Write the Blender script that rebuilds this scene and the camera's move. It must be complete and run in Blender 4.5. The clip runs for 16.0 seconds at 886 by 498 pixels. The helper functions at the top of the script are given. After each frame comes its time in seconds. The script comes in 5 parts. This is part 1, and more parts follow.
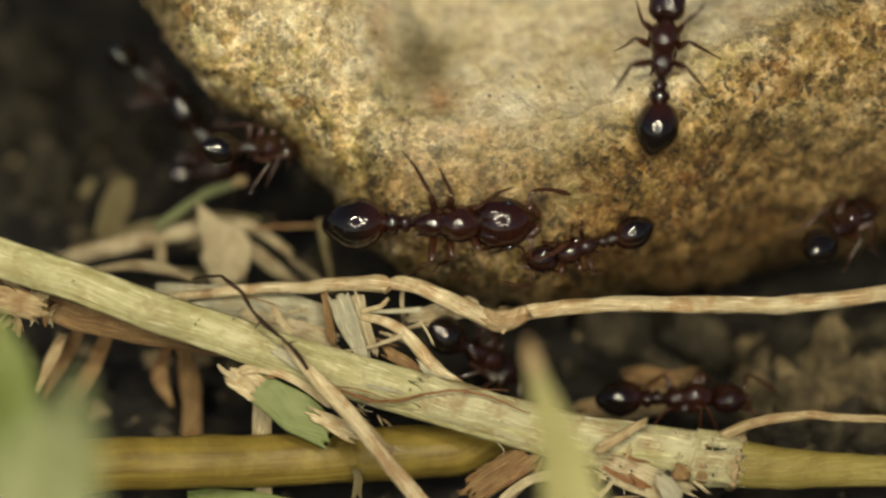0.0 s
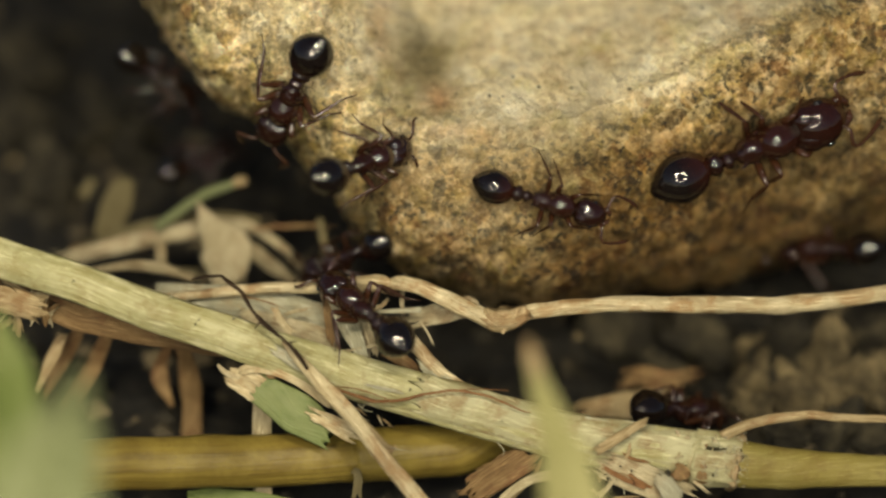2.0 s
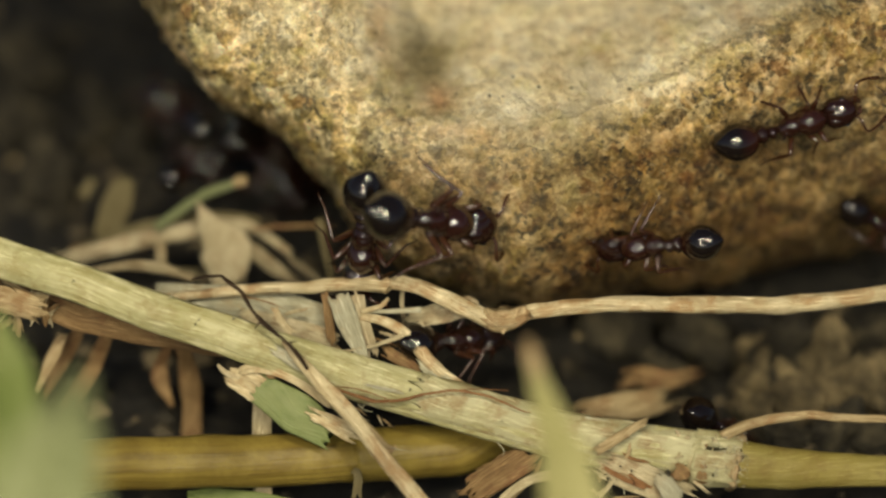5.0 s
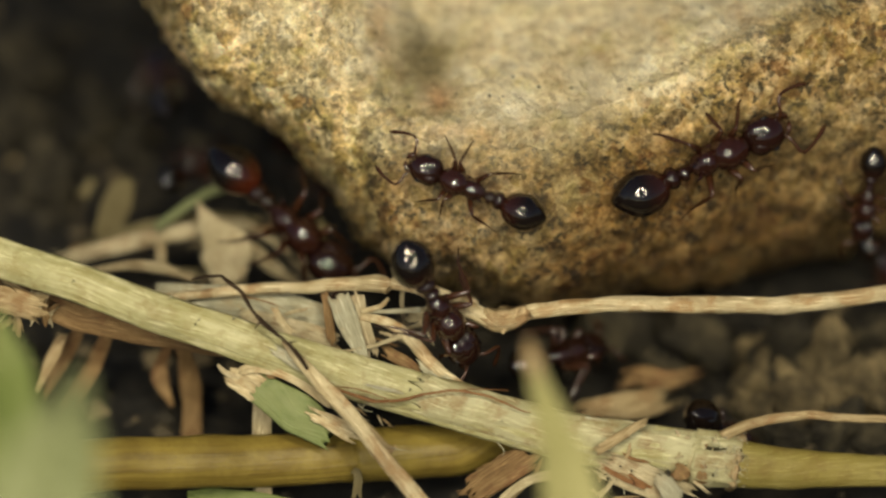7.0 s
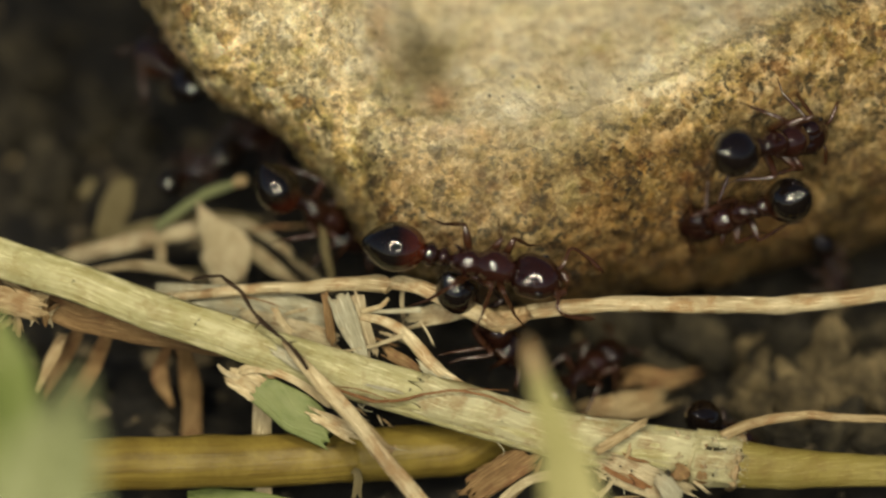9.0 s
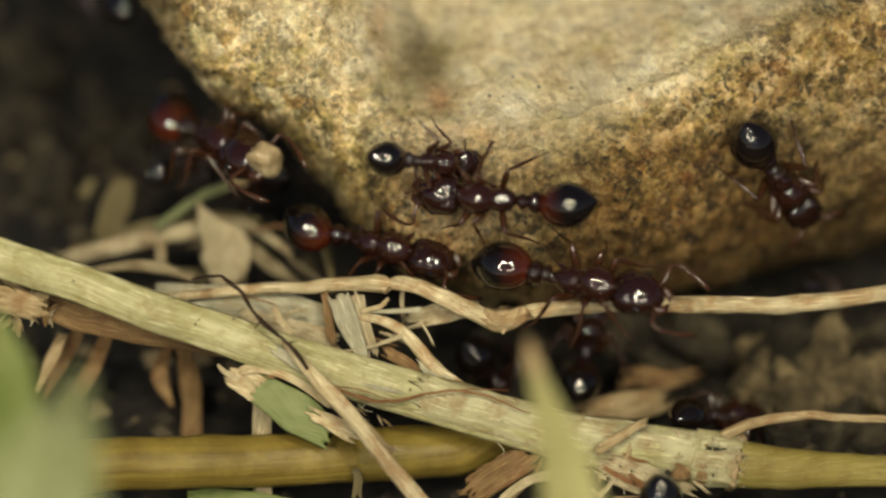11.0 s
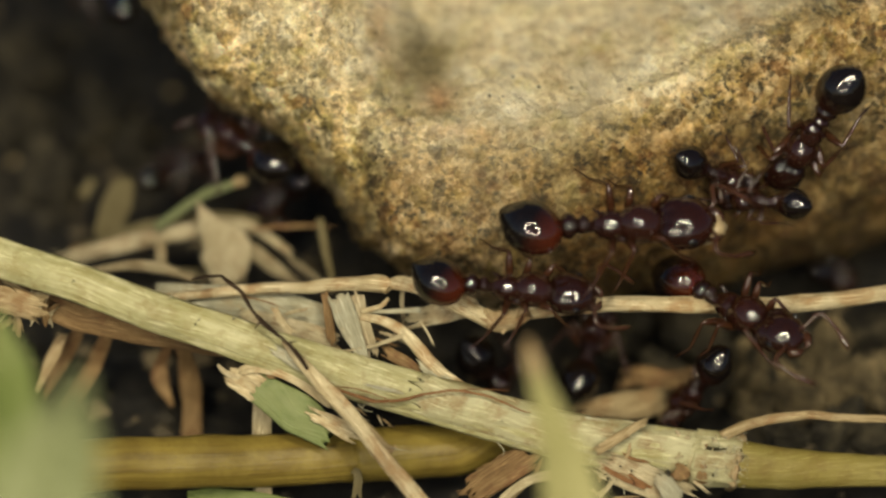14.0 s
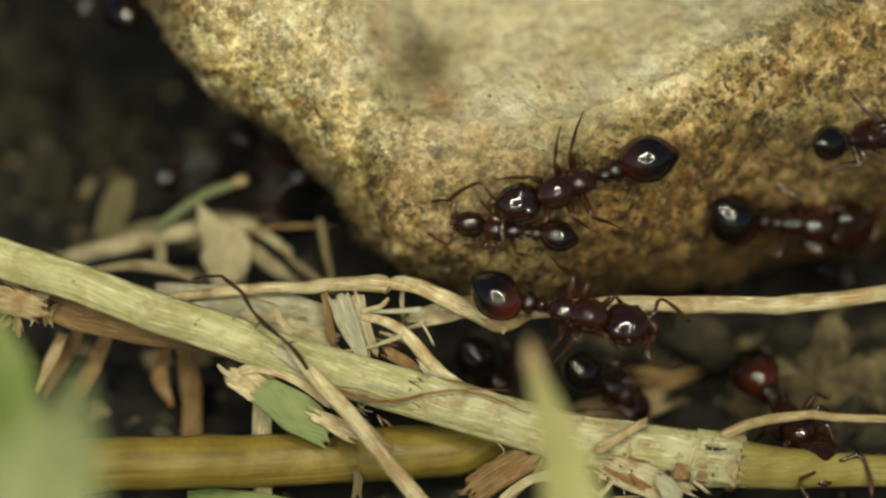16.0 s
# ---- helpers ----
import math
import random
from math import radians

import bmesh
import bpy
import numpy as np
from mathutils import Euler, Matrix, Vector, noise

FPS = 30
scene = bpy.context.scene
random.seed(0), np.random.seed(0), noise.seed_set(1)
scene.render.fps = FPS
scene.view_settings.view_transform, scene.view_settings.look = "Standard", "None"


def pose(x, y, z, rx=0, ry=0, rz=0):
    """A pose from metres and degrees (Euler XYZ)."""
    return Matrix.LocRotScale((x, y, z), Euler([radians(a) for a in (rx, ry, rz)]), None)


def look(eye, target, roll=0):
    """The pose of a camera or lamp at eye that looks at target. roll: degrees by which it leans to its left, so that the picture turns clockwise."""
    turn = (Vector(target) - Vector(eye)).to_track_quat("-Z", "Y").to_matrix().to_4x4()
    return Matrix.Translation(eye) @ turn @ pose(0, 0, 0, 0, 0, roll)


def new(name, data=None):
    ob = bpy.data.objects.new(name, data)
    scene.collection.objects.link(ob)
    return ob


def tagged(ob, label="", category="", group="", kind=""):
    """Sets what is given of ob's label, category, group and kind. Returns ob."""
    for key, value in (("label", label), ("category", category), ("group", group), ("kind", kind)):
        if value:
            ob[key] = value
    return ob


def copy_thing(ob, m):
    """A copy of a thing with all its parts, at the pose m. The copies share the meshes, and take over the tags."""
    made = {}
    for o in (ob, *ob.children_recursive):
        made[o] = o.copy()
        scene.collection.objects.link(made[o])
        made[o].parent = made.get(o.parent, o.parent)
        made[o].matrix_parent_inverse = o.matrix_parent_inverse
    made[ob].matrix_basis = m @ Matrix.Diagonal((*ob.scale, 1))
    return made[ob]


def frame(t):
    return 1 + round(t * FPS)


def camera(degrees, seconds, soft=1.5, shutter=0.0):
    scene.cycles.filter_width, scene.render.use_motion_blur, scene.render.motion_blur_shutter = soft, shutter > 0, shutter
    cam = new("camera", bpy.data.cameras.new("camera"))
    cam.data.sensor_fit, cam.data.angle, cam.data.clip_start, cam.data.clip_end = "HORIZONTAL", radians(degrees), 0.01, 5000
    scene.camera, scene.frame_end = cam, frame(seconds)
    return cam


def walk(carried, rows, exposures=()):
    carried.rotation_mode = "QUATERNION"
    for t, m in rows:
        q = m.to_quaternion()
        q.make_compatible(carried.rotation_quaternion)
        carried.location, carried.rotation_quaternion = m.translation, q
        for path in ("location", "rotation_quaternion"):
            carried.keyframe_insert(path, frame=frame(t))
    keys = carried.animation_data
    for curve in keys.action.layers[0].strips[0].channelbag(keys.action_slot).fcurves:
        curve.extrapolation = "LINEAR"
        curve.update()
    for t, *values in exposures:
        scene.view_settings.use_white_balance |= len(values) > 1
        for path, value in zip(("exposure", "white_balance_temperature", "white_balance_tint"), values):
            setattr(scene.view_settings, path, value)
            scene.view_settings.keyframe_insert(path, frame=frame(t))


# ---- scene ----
cam = camera(20.0, 16.0, soft=2.5, shutter=0.4)

# The place is a few centimetres across: lengths below are in millimetres.
MM = 0.001
REACH = 14.0 / math.tan(radians(10.0))      # lens to the plane of sharpness
TILT = 41.0                                 # the lens looks down at the ground by this angle
AIM = Vector((0.0, 0.0, 7.95))              # middle of the sharp plane, over level ground at z = 0
EYE = AIM + REACH * Vector((0, -math.cos(radians(TILT)), math.sin(radians(TILT))))
VIEW = look(EYE * MM, AIM * MM)
walk(cam, [(0.0, VIEW), (16.0, VIEW)], [(0.0, 0.0, 6500, 10.0), (14.05, 0.0, 6500, 10.0), (14.3, 0.0, 6250, 0.0), (16.0, 0.0, 6250, 0.0)])
cam.data.dof.use_dof = True
cam.data.dof.focus_distance = REACH * MM
cam.data.dof.aperture_fstop = cam.data.lens / 4.2

AX_U = Vector((1, 0, 0))
AX_V = Vector((0, math.sin(radians(TILT)), math.cos(radians(TILT))))
AX_W = Vector((0, -math.cos(radians(TILT)), math.sin(radians(TILT))))
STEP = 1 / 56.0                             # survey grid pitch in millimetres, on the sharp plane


def at(x, y, w=0.0):
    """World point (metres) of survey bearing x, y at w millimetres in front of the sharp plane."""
    k = (REACH - w) / REACH * STEP
    p = AIM + AX_U * ((x - 784) * k) + AX_V * ((441 - y) * k) + AX_W * w
    return p * MM


# ---- light: a ring lamp round the lens, and a dim sky ----
world = bpy.data.worlds.new("sky")
scene.world = world
world.use_nodes = True
wn = world.node_tree.nodes
sky = wn.new("ShaderNodeTexSky")
sky.sky_type, sky.sun_disc = "NISHITA", False
sky.sun_elevation, sky.sun_rotation = radians(35), radians(200)
world.node_tree.links.new(sky.outputs[0], wn["Background"].inputs[0])
wn["Background"].inputs[1].default_value = 0.038

RING = 9
for i in range(RING):
    a = 2 * math.pi * (i + 0.5) / RING
    lamp = bpy.data.lights.new("ring_lamp", "AREA")
    lamp.shape, lamp.size = "DISK", 4.8 * MM
    lamp.energy, lamp.color = 0.0120 * (1 + 0.66 * math.sin(a - 0.12)), (1.0, 0.885, 0.65)
    spot_at = EYE + (AX_U * math.cos(a) + AX_V * math.sin(a)) * 29.0 - AX_W * 1.0
    new("ring_lamp", lamp).matrix_world = look(spot_at * MM, AIM * MM)


# ---- materials ----
def material(name, build):
    m = bpy.data.materials.new(name)
    m.use_nodes = True
    nt = m.node_tree
    build(nt, nt.nodes["Principled BSDF"])
    return m


def node(nt, kind, **values):
    n = nt.nodes.new(kind)
    for key, value in values.items():
        n.inputs[key.replace("_", " ")].default_value = value
    return n


def link(nt, a, b):
    nt.links.new(a, b)


def ramp(nt, fac, stops):
    n = nt.nodes.new("ShaderNodeValToRGB")
    e = n.color_ramp.elements
    while len(e) < len(stops):
        e.new(0.5)
    for el, (pos, col) in zip(e, stops):
        el.position, el.color = pos, (*col, 1)
    link(nt, fac, n.inputs[0])
    return n.outputs[0]


def mix(nt, fac, a, b, how="MIX"):
    n = nt.nodes.new("ShaderNodeMix")
    n.data_type, n.blend_type = "RGBA", how
    for socket, value in ((n.inputs[0], fac), (n.inputs[6], a), (n.inputs[7], b)):
        if isinstance(value, bpy.types.NodeSocket):
            link(nt, value, socket)
        elif isinstance(value, tuple):
            socket.default_value = (*value, 1)
        else:
            socket.default_value = value
    return n.outputs[2]


def coords(nt, per_mm=(1, 1, 1), which="Object"):
    tc = nt.nodes.new("ShaderNodeTexCoord")
    mp = nt.nodes.new("ShaderNodeMapping")
    k = 1.0 if which == "UV" else 1000.0
    mp.inputs["Scale"].default_value = [k * s for s in per_mm]
    link(nt, tc.outputs[which], mp.inputs[0])
    return mp.outputs[0]


def noise_at(nt, vec, scale, detail=4, rough=0.6):
    n = node(nt, "ShaderNodeTexNoise", Scale=scale, Detail=detail, Roughness=rough)
    link(nt, vec, n.inputs["Vector"])
    return n.outputs["Fac"]


def bump(nt, height, depth_mm, bsdf, strength=1.0):
    b = node(nt, "ShaderNodeBump", Strength=strength, Distance=depth_mm * MM)
    link(nt, height, b.inputs["Height"])
    link(nt, b.outputs[0], bsdf.inputs["Normal"])


def stone_coords(nt):
    """Stone coordinates in millimetres; the grain is drawn out along the depth of the bed."""
    turned = nt.nodes.new("ShaderNodeMapping")
    turned.inputs["Rotation"].default_value = (radians(TILT - 90), 0, 0)
    link(nt, coords(nt), turned.inputs[0])
    drawn = nt.nodes.new("ShaderNodeMapping")
    drawn.inputs["Scale"].default_value = (1, 1, 0.32)
    link(nt, turned.outputs[0], drawn.inputs[0])
    return drawn.outputs[0]


def stone_look(nt, b):
    v = stone_coords(nt)
    big, mid, fine = noise_at(nt, v, 0.35, 5), noise_at(nt, v, 0.7, 6, 0.66), noise_at(nt, v, 2.6, 7, 0.72)
    pits, sand = noise_at(nt, v, 4.2, 3, 0.6), noise_at(nt, v, 6.5, 4, 0.7)
    vor = node(nt, "ShaderNodeTexVoronoi", Scale=2.8)
    link(nt, v, vor.inputs["Vector"])
    pale = ramp(nt, mid, [(0.34, (0.60, 0.49, 0.29)), (0.48, (0.84, 0.74, 0.49)), (0.62, (0.93, 0.87, 0.66))])

    def grains(scale, stops):
        """Mineral grains: each cell takes a colour of its own."""
        jig = node(nt, "ShaderNodeTexNoise", Scale=scale * 1.6, Detail=3.0)
        link(nt, v, jig.inputs["Vector"])
        shift = nt.nodes.new("ShaderNodeVectorMath")
        shift.operation = "MULTIPLY_ADD"
        link(nt, jig.outputs["Color"], shift.inputs[0])
        shift.inputs[1].default_value = (0.9 / scale,) * 3
        link(nt, v, shift.inputs[2])
        cell = node(nt, "ShaderNodeTexVoronoi", Scale=scale)
        link(nt, shift.outputs[0], cell.inputs["Vector"])
        one = nt.nodes.new("ShaderNodeSeparateColor")
        link(nt, cell.outputs["Color"], one.inputs[0])
        return ramp(nt, one.outputs[0], stops), cell.outputs["Distance"]

    minerals = [(0.0, (0.92, 0.77, 0.49)), (0.20, (0.86, 0.80, 0.57)), (0.36, (0.82, 0.64, 0.36)), (0.54, (0.60, 0.46, 0.20)), (0.7, (0.42, 0.36, 0.12)), (0.86, (0.40, 0.23, 0.085)), (0.95, (0.09, 0.07, 0.024))]
    coarse, cdist = grains(2.1, minerals)
    small, sdist = grains(5.2, minerals)
    crust = mix(nt, ramp(nt, noise_at(nt, v, 1.3, 3), [(0.42, (0.12, 0.12, 0.12)), (0.58, (0.6, 0.6, 0.6))]), coarse, small)
    crust = mix(nt, 0.75, crust, ramp(nt, fine, [(0.36, (0.22, 0.19, 0.14)), (0.43, (0.78, 0.76, 0.72)), (0.52, (1.08, 1.08, 1.08)), (0.64, (1.5, 1.5, 1.5))]), "MULTIPLY")
    cells = mix(nt, 0.55, coarse, small)
    pale = mix(nt, 0.28, pale, mix(nt, 1.0, cells, (1.6, 1.98, 3.2), "MULTIPLY"), "MULTIPLY")
    pale = mix(nt, 0.4, pale, ramp(nt, fine, [(0.36, (0.30, 0.28, 0.22)), (0.44, (0.86, 0.85, 0.82)), (0.52, (1.05, 1.05, 1.05)), (0.64, (1.25, 1.25, 1.25))]), "MULTIPLY")
    green = mix(nt, 1.0, crust, (0.50, 0.54, 0.34), "MULTIPLY")
    at_l = nt.nodes.new("ShaderNodeAttribute")
    at_l.attribute_name = "lichen"
    crust = mix(nt, ramp(nt, big, [(0.45, (0, 0, 0)), (0.62, (0.65, 0.65, 0.65))]), crust, green)
    grain = ramp(nt, vor.outputs["Distance"], [(0.0, (0.72, 0.72, 0.72)), (0.5, (1.12, 1.1, 1.05))])
    crust = mix(nt, 1.0, crust, grain, "MULTIPLY")
    clustered = mix(nt, ramp(nt, noise_at(nt, v, 0.9, 2), [(0.44, (0, 0, 0)), (0.56, (1, 1, 1))]), (0, 0, 0), ramp(nt, pits, [(0.53, (0, 0, 0)), (0.60, (0.9, 0.9, 0.9))]))
    crust = mix(nt, clustered, crust, (0.04, 0.034, 0.014))
    rust = noise_at(nt, v, 0.55, 4)
    pale = mix(nt, ramp(nt, rust, [(0.58, (0, 0, 0)), (0.72, (0.7, 0.7, 0.7))]), pale, (0.48, 0.31, 0.16))
    # olive-brown tone that also carries the shade of the flank and lower edge
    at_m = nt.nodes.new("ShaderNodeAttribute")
    at_m.attribute_name = "olive_shade"
    olive_shade = mix(nt, 1.0, crust, (0.30, 0.217, 0.11), "MULTIPLY")
    pale = mix(nt, ramp(nt, big, [(0.46, (0, 0, 0)), (0.60, (0.75, 0.75, 0.75))]), pale, (0.50, 0.44, 0.29))
    c = mix(nt, at_l.outputs["Fac"], pale, crust)
    sandy = node(nt, "ShaderNodeMapRange")
    sandy.inputs["To Min"].default_value, sandy.inputs["To Max"].default_value = 0.12, 0.75
    link(nt, at_l.outputs["Fac"], sandy.inputs[0])
    c = mix(nt, sandy.outputs[0], c, ramp(nt, sand, [(0.36, (0.45, 0.42, 0.34)), (0.5, (1.0, 1.0, 1.0)), (0.62, (1.3, 1.28, 1.22))]), "MULTIPLY")
    olive_shade = mix(nt, ramp(nt, sand, [(0.54, (0, 0, 0)), (0.64, (0.55, 0.55, 0.55))]), olive_shade, (0.36, 0.27, 0.12))
    c = mix(nt, at_m.outputs["Fac"], c, olive_shade)
    for name, tone in (("olive_patch", (0.185, 0.155, 0.072)), ("iron", (0.42, 0.235, 0.11))):
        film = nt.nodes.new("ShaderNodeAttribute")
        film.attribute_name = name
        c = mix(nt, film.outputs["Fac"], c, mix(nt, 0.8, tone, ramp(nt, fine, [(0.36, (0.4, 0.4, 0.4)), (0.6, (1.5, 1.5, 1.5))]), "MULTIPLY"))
    # blotches a millimetre or so across: pale worn patches, olive films, small black pits
    blotch = noise_at(nt, v, 1.15, 4, 0.62)
    worn = node(nt, "ShaderNodeMapRange")
    worn.inputs["To Min"].default_value, worn.inputs["To Max"].default_value = 0.30, 1.0
    link(nt, at_l.outputs["Fac"], worn.inputs[0])
    c = mix(nt, worn.outputs[0], c, ramp(nt, blotch, [(0.33, (0.46, 0.44, 0.34)), (0.43, (0.90, 0.84, 0.75)), (0.52, (1.14, 1.12, 1.10)), (0.64, (1.46, 1.45, 1.48))]), "MULTIPLY")
    olive = noise_at(nt, v, 0.62, 5, 0.66)
    c = mix(nt, ramp(nt, olive, [(0.54, (0, 0, 0)), (0.66, (0.55, 0.55, 0.55))]), c, mix(nt, 1.0, c, (0.78, 0.80, 0.52), "MULTIPLY"))
    specks = node(nt, "ShaderNodeTexVoronoi", Scale=1.5)
    link(nt, v, specks.inputs["Vector"])
    c = mix(nt, ramp(nt, specks.outputs["Distance"], [(0.05, (0.8, 0.8, 0.8)), (0.13, (0, 0, 0))]), c, (0.06, 0.052, 0.024))
    link(nt, c, b.inputs["Base Color"])
    link(nt, ramp(nt, fine, [(0.42, (0.9, 0.9, 0.9)), (0.6, (0.5, 0.5, 0.5))]), b.inputs["Roughness"])
    add = nt.nodes.new("ShaderNodeMath")
    add.operation = "ADD"
    link(nt, sand, add.inputs[0])
    link(nt, fine, add.inputs[1])
    knob = nt.nodes.new("ShaderNodeMath")
    knob.operation = "MULTIPLY_ADD"
    link(nt, cdist, knob.inputs[0])
    knob.inputs[1].default_value = -0.9
    link(nt, add.outputs[0], knob.inputs[2])
    bump(nt, knob.outputs[0], 0.2, b, 1.0)


def soil_look(nt, b):
    v = coords(nt)
    mid, fine = noise_at(nt, v, 0.5, 6, 0.7), noise_at(nt, v, 3.0, 6, 0.75)
    c = ramp(nt, mid, [(0.36, (0.004, 0.0035, 0.002)), (0.52, (0.014, 0.012, 0.007)), (0.66, (0.055, 0.045, 0.025))])
    c = mix(nt, ramp(nt, fine, [(0.6, (0, 0, 0)), (0.75, (0.55, 0.55, 0.55))]), c, (0.10, 0.082, 0.045))
    link(nt, c, b.inputs["Base Color"])
    b.inputs["Roughness"].default_value = 0.95
    bump(nt, fine, 0.4, b)


def straw(name, dark, mid, light, rough=0.55, speck=0.25, fine=18.0, tint=None, stain=None, lines=1.0):
    """Dry or green plant fibre: streaks run along the piece (UV y in millimetres)."""
    def build(nt, b):
        uv = coords(nt, (fine, 0.02 * fine, 1), "UV")
        uv3 = coords(nt, (24.0, 0.8, 1), "UV")
        uv2 = coords(nt, (2.0, 0.12, 1), "UV")
        ob = coords(nt)
        streak, broad, spots = noise_at(nt, uv, 1.6, 5, 0.65), noise_at(nt, uv2, 1.0, 3), noise_at(nt, ob, 2.2, 6, 0.75)
        c = ramp(nt, streak, [(0.32, dark), (0.47, mid), (0.66, light)])
        c = mix(nt, ramp(nt, broad, [(0.35, (0.15, 0.15, 0.15)), (0.65, (0.75, 0.75, 0.75))]), c, mid)
        c = mix(nt, ramp(nt, noise_at(nt, ob, 0.8, 5, 0.7), [(0.42, (0, 0, 0)), (0.66, (0.6, 0.6, 0.6))]), c, light)
        c = mix(nt, ramp(nt, spots, [(0.56, (0, 0, 0)), (0.74, (speck, speck, speck))]), c, tuple(d * 0.45 for d in dark))
        if tint:
            c = mix(nt, ramp(nt, noise_at(nt, ob, 0.45, 4), [(0.42, (0, 0, 0)), (0.6, (0.75, 0.75, 0.75))]), c, tint)
            flecks = noise_at(nt, uv3, 1.0, 2)
            c = mix(nt, ramp(nt, flecks, [(0.60, (0, 0, 0)), (0.72, (0.7, 0.7, 0.7))]), c, tuple(min(0.9, v * 1.25) for v in light))
        if stain:
            c = mix(nt, ramp(nt, noise_at(nt, ob, 1.1, 6, 0.7), [(0.50, (0, 0, 0)), (0.64, (0.7, 0.7, 0.7))]), c, stain)
            # highlights along the fibres are coloured in as pale streaks, with dark lines between
            glint_lines = noise_at(nt, coords(nt, (26.0, 0.9, 1), "UV"), 1.0, 3, 0.6)
            c = mix(nt, ramp(nt, glint_lines, [(0.57, (0, 0, 0)), (0.67, (min(0.85, 1.6 * lines),) * 3)]), c, tuple(min(0.85, v * 1.35) for v in light))
            c = mix(nt, ramp(nt, glint_lines, [(0.30, (0.7 * lines,) * 3), (0.40, (0, 0, 0))]), c, tuple(d * 0.5 for d in dark))
        link(nt, c, b.inputs["Base Color"])
        link(nt, ramp(nt, streak, [(0.3, (rough + 0.15,) * 3), (0.7, (rough - 0.12,) * 3)]), b.inputs["Roughness"])
        b.inputs["Specular IOR Level"].default_value = 0.28
        bump(nt, streak, 0.07, b, 0.8)
    return material(name, build)


def shell(name, rear, front, edge, rough=0.16, dents=0.002):
    """Polished insect cuticle; the colour goes from the rear to the front of the part (object x)."""
    def build(nt, b):
        tc = nt.nodes.new("ShaderNodeTexCoord")
        sx = nt.nodes.new("ShaderNodeSeparateXYZ")
        link(nt, tc.outputs["Object"], sx.inputs[0])
        mr = node(nt, "ShaderNodeMapRange")
        mr.inputs["From Min"].default_value, mr.inputs["From Max"].default_value = edge[0] * MM, edge[1] * MM
        link(nt, sx.outputs[0], mr.inputs[0])
        v = coords(nt)
        n = noise_at(nt, v, 6.0, 4)
        c = mix(nt, mr.outputs[0], rear, front)
        c = mix(nt, 0.35, c, ramp(nt, n, [(0.3, (0.35, 0.35, 0.35)), (0.7, (1.3, 1.3, 1.3))]), "MULTIPLY")
        link(nt, c, b.inputs["Base Color"])
        b.inputs["IOR"].default_value = 1.66
        link(nt, ramp(nt, n, [(0.3, (rough * 0.7,) * 3), (0.7, (rough * 1.4,) * 3)]), b.inputs["Roughness"])
        bump(nt, noise_at(nt, v, 30.0 if dents < 0.01 else 5.0, 3), dents, b, 0.5)
    return material(name, build)


STONE = material("stone", stone_look)
SOIL = material("soil", soil_look)


def grit_look(nt, b):
    g = nt.nodes.new("ShaderNodeNewGeometry")
    link(nt, ramp(nt, g.outputs["Random Per Island"], [(0.0, (0.012, 0.010, 0.006)), (0.6, (0.045, 0.037, 0.02)), (0.9, (0.13, 0.10, 0.055)), (1.0, (0.26, 0.2, 0.1))]), b.inputs["Base Color"])
    b.inputs["Roughness"].default_value = 0.85


GRIT = material("grit", grit_look)


def clod_look(nt, b):
    v = coords(nt)
    mid, fine = noise_at(nt, v, 0.8, 6, 0.7), noise_at(nt, v, 3.0, 5, 0.75)
    c = ramp(nt, mid, [(0.36, (0.014, 0.011, 0.005)), (0.5, (0.036, 0.030, 0.016)), (0.64, (0.10, 0.083, 0.045))])
    link(nt, c, b.inputs["Base Color"])
    b.inputs["Roughness"].default_value = 0.92
    bump(nt, fine, 0.4, b)


def pale_clod_look(nt, b):
    v = coords(nt)
    mid, fine = noise_at(nt, v, 0.8, 6, 0.7), noise_at(nt, v, 3.0, 5, 0.75)
    link(nt, ramp(nt, mid, [(0.36, (0.035, 0.026, 0.011)), (0.5, (0.13, 0.10, 0.048)), (0.64, (0.33, 0.255, 0.125))]), b.inputs["Base Color"])
    b.inputs["Roughness"].default_value = 0.92
    bump(nt, fine, 0.4, b)


CLOD = material("clod", clod_look)
CLOD_PALE = material("pale_clod", pale_clod_look)
STRAW = straw("straw", (0.19, 0.168, 0.06), (0.31, 0.287, 0.12), (0.55, 0.525, 0.32), 0.36, 0.3, 9.0, (0.33, 0.315, 0.145), (0.26, 0.215, 0.08), 0.45)
STRAW_SKIN = straw("dry_skin", (0.17, 0.145, 0.06), (0.285, 0.262, 0.125), (0.48, 0.455, 0.28), 0.45, 0.5, 8.0, (0.33, 0.315, 0.18), (0.21, 0.135, 0.052), 0.5)
STRAW_PALE = straw("pale_straw", (0.15, 0.12, 0.06), (0.32, 0.268, 0.15), (0.58, 0.51, 0.34), 0.5, stain=(0.25, 0.165, 0.08))
STRAW_WHITE = straw("white_straw", (0.14, 0.13, 0.08), (0.30, 0.285, 0.185), (0.50, 0.485, 0.36), 0.45, stain=(0.34, 0.28, 0.165))
STRAW_TAN = straw("tan_straw", (0.12, 0.083, 0.034), (0.26, 0.19, 0.09), (0.46, 0.37, 0.21), 0.55, stain=(0.23, 0.125, 0.05))
STRAW_BROWN = straw("brown_straw", (0.06, 0.036, 0.014), (0.155, 0.092, 0.036), (0.30, 0.20, 0.09), 0.65, stain=(0.17, 0.083, 0.036))
STRAW_BACK = straw("weathered_straw", (0.10, 0.08, 0.04), (0.215, 0.175, 0.095), (0.36, 0.305, 0.185), 0.6, stain=(0.17, 0.11, 0.05))
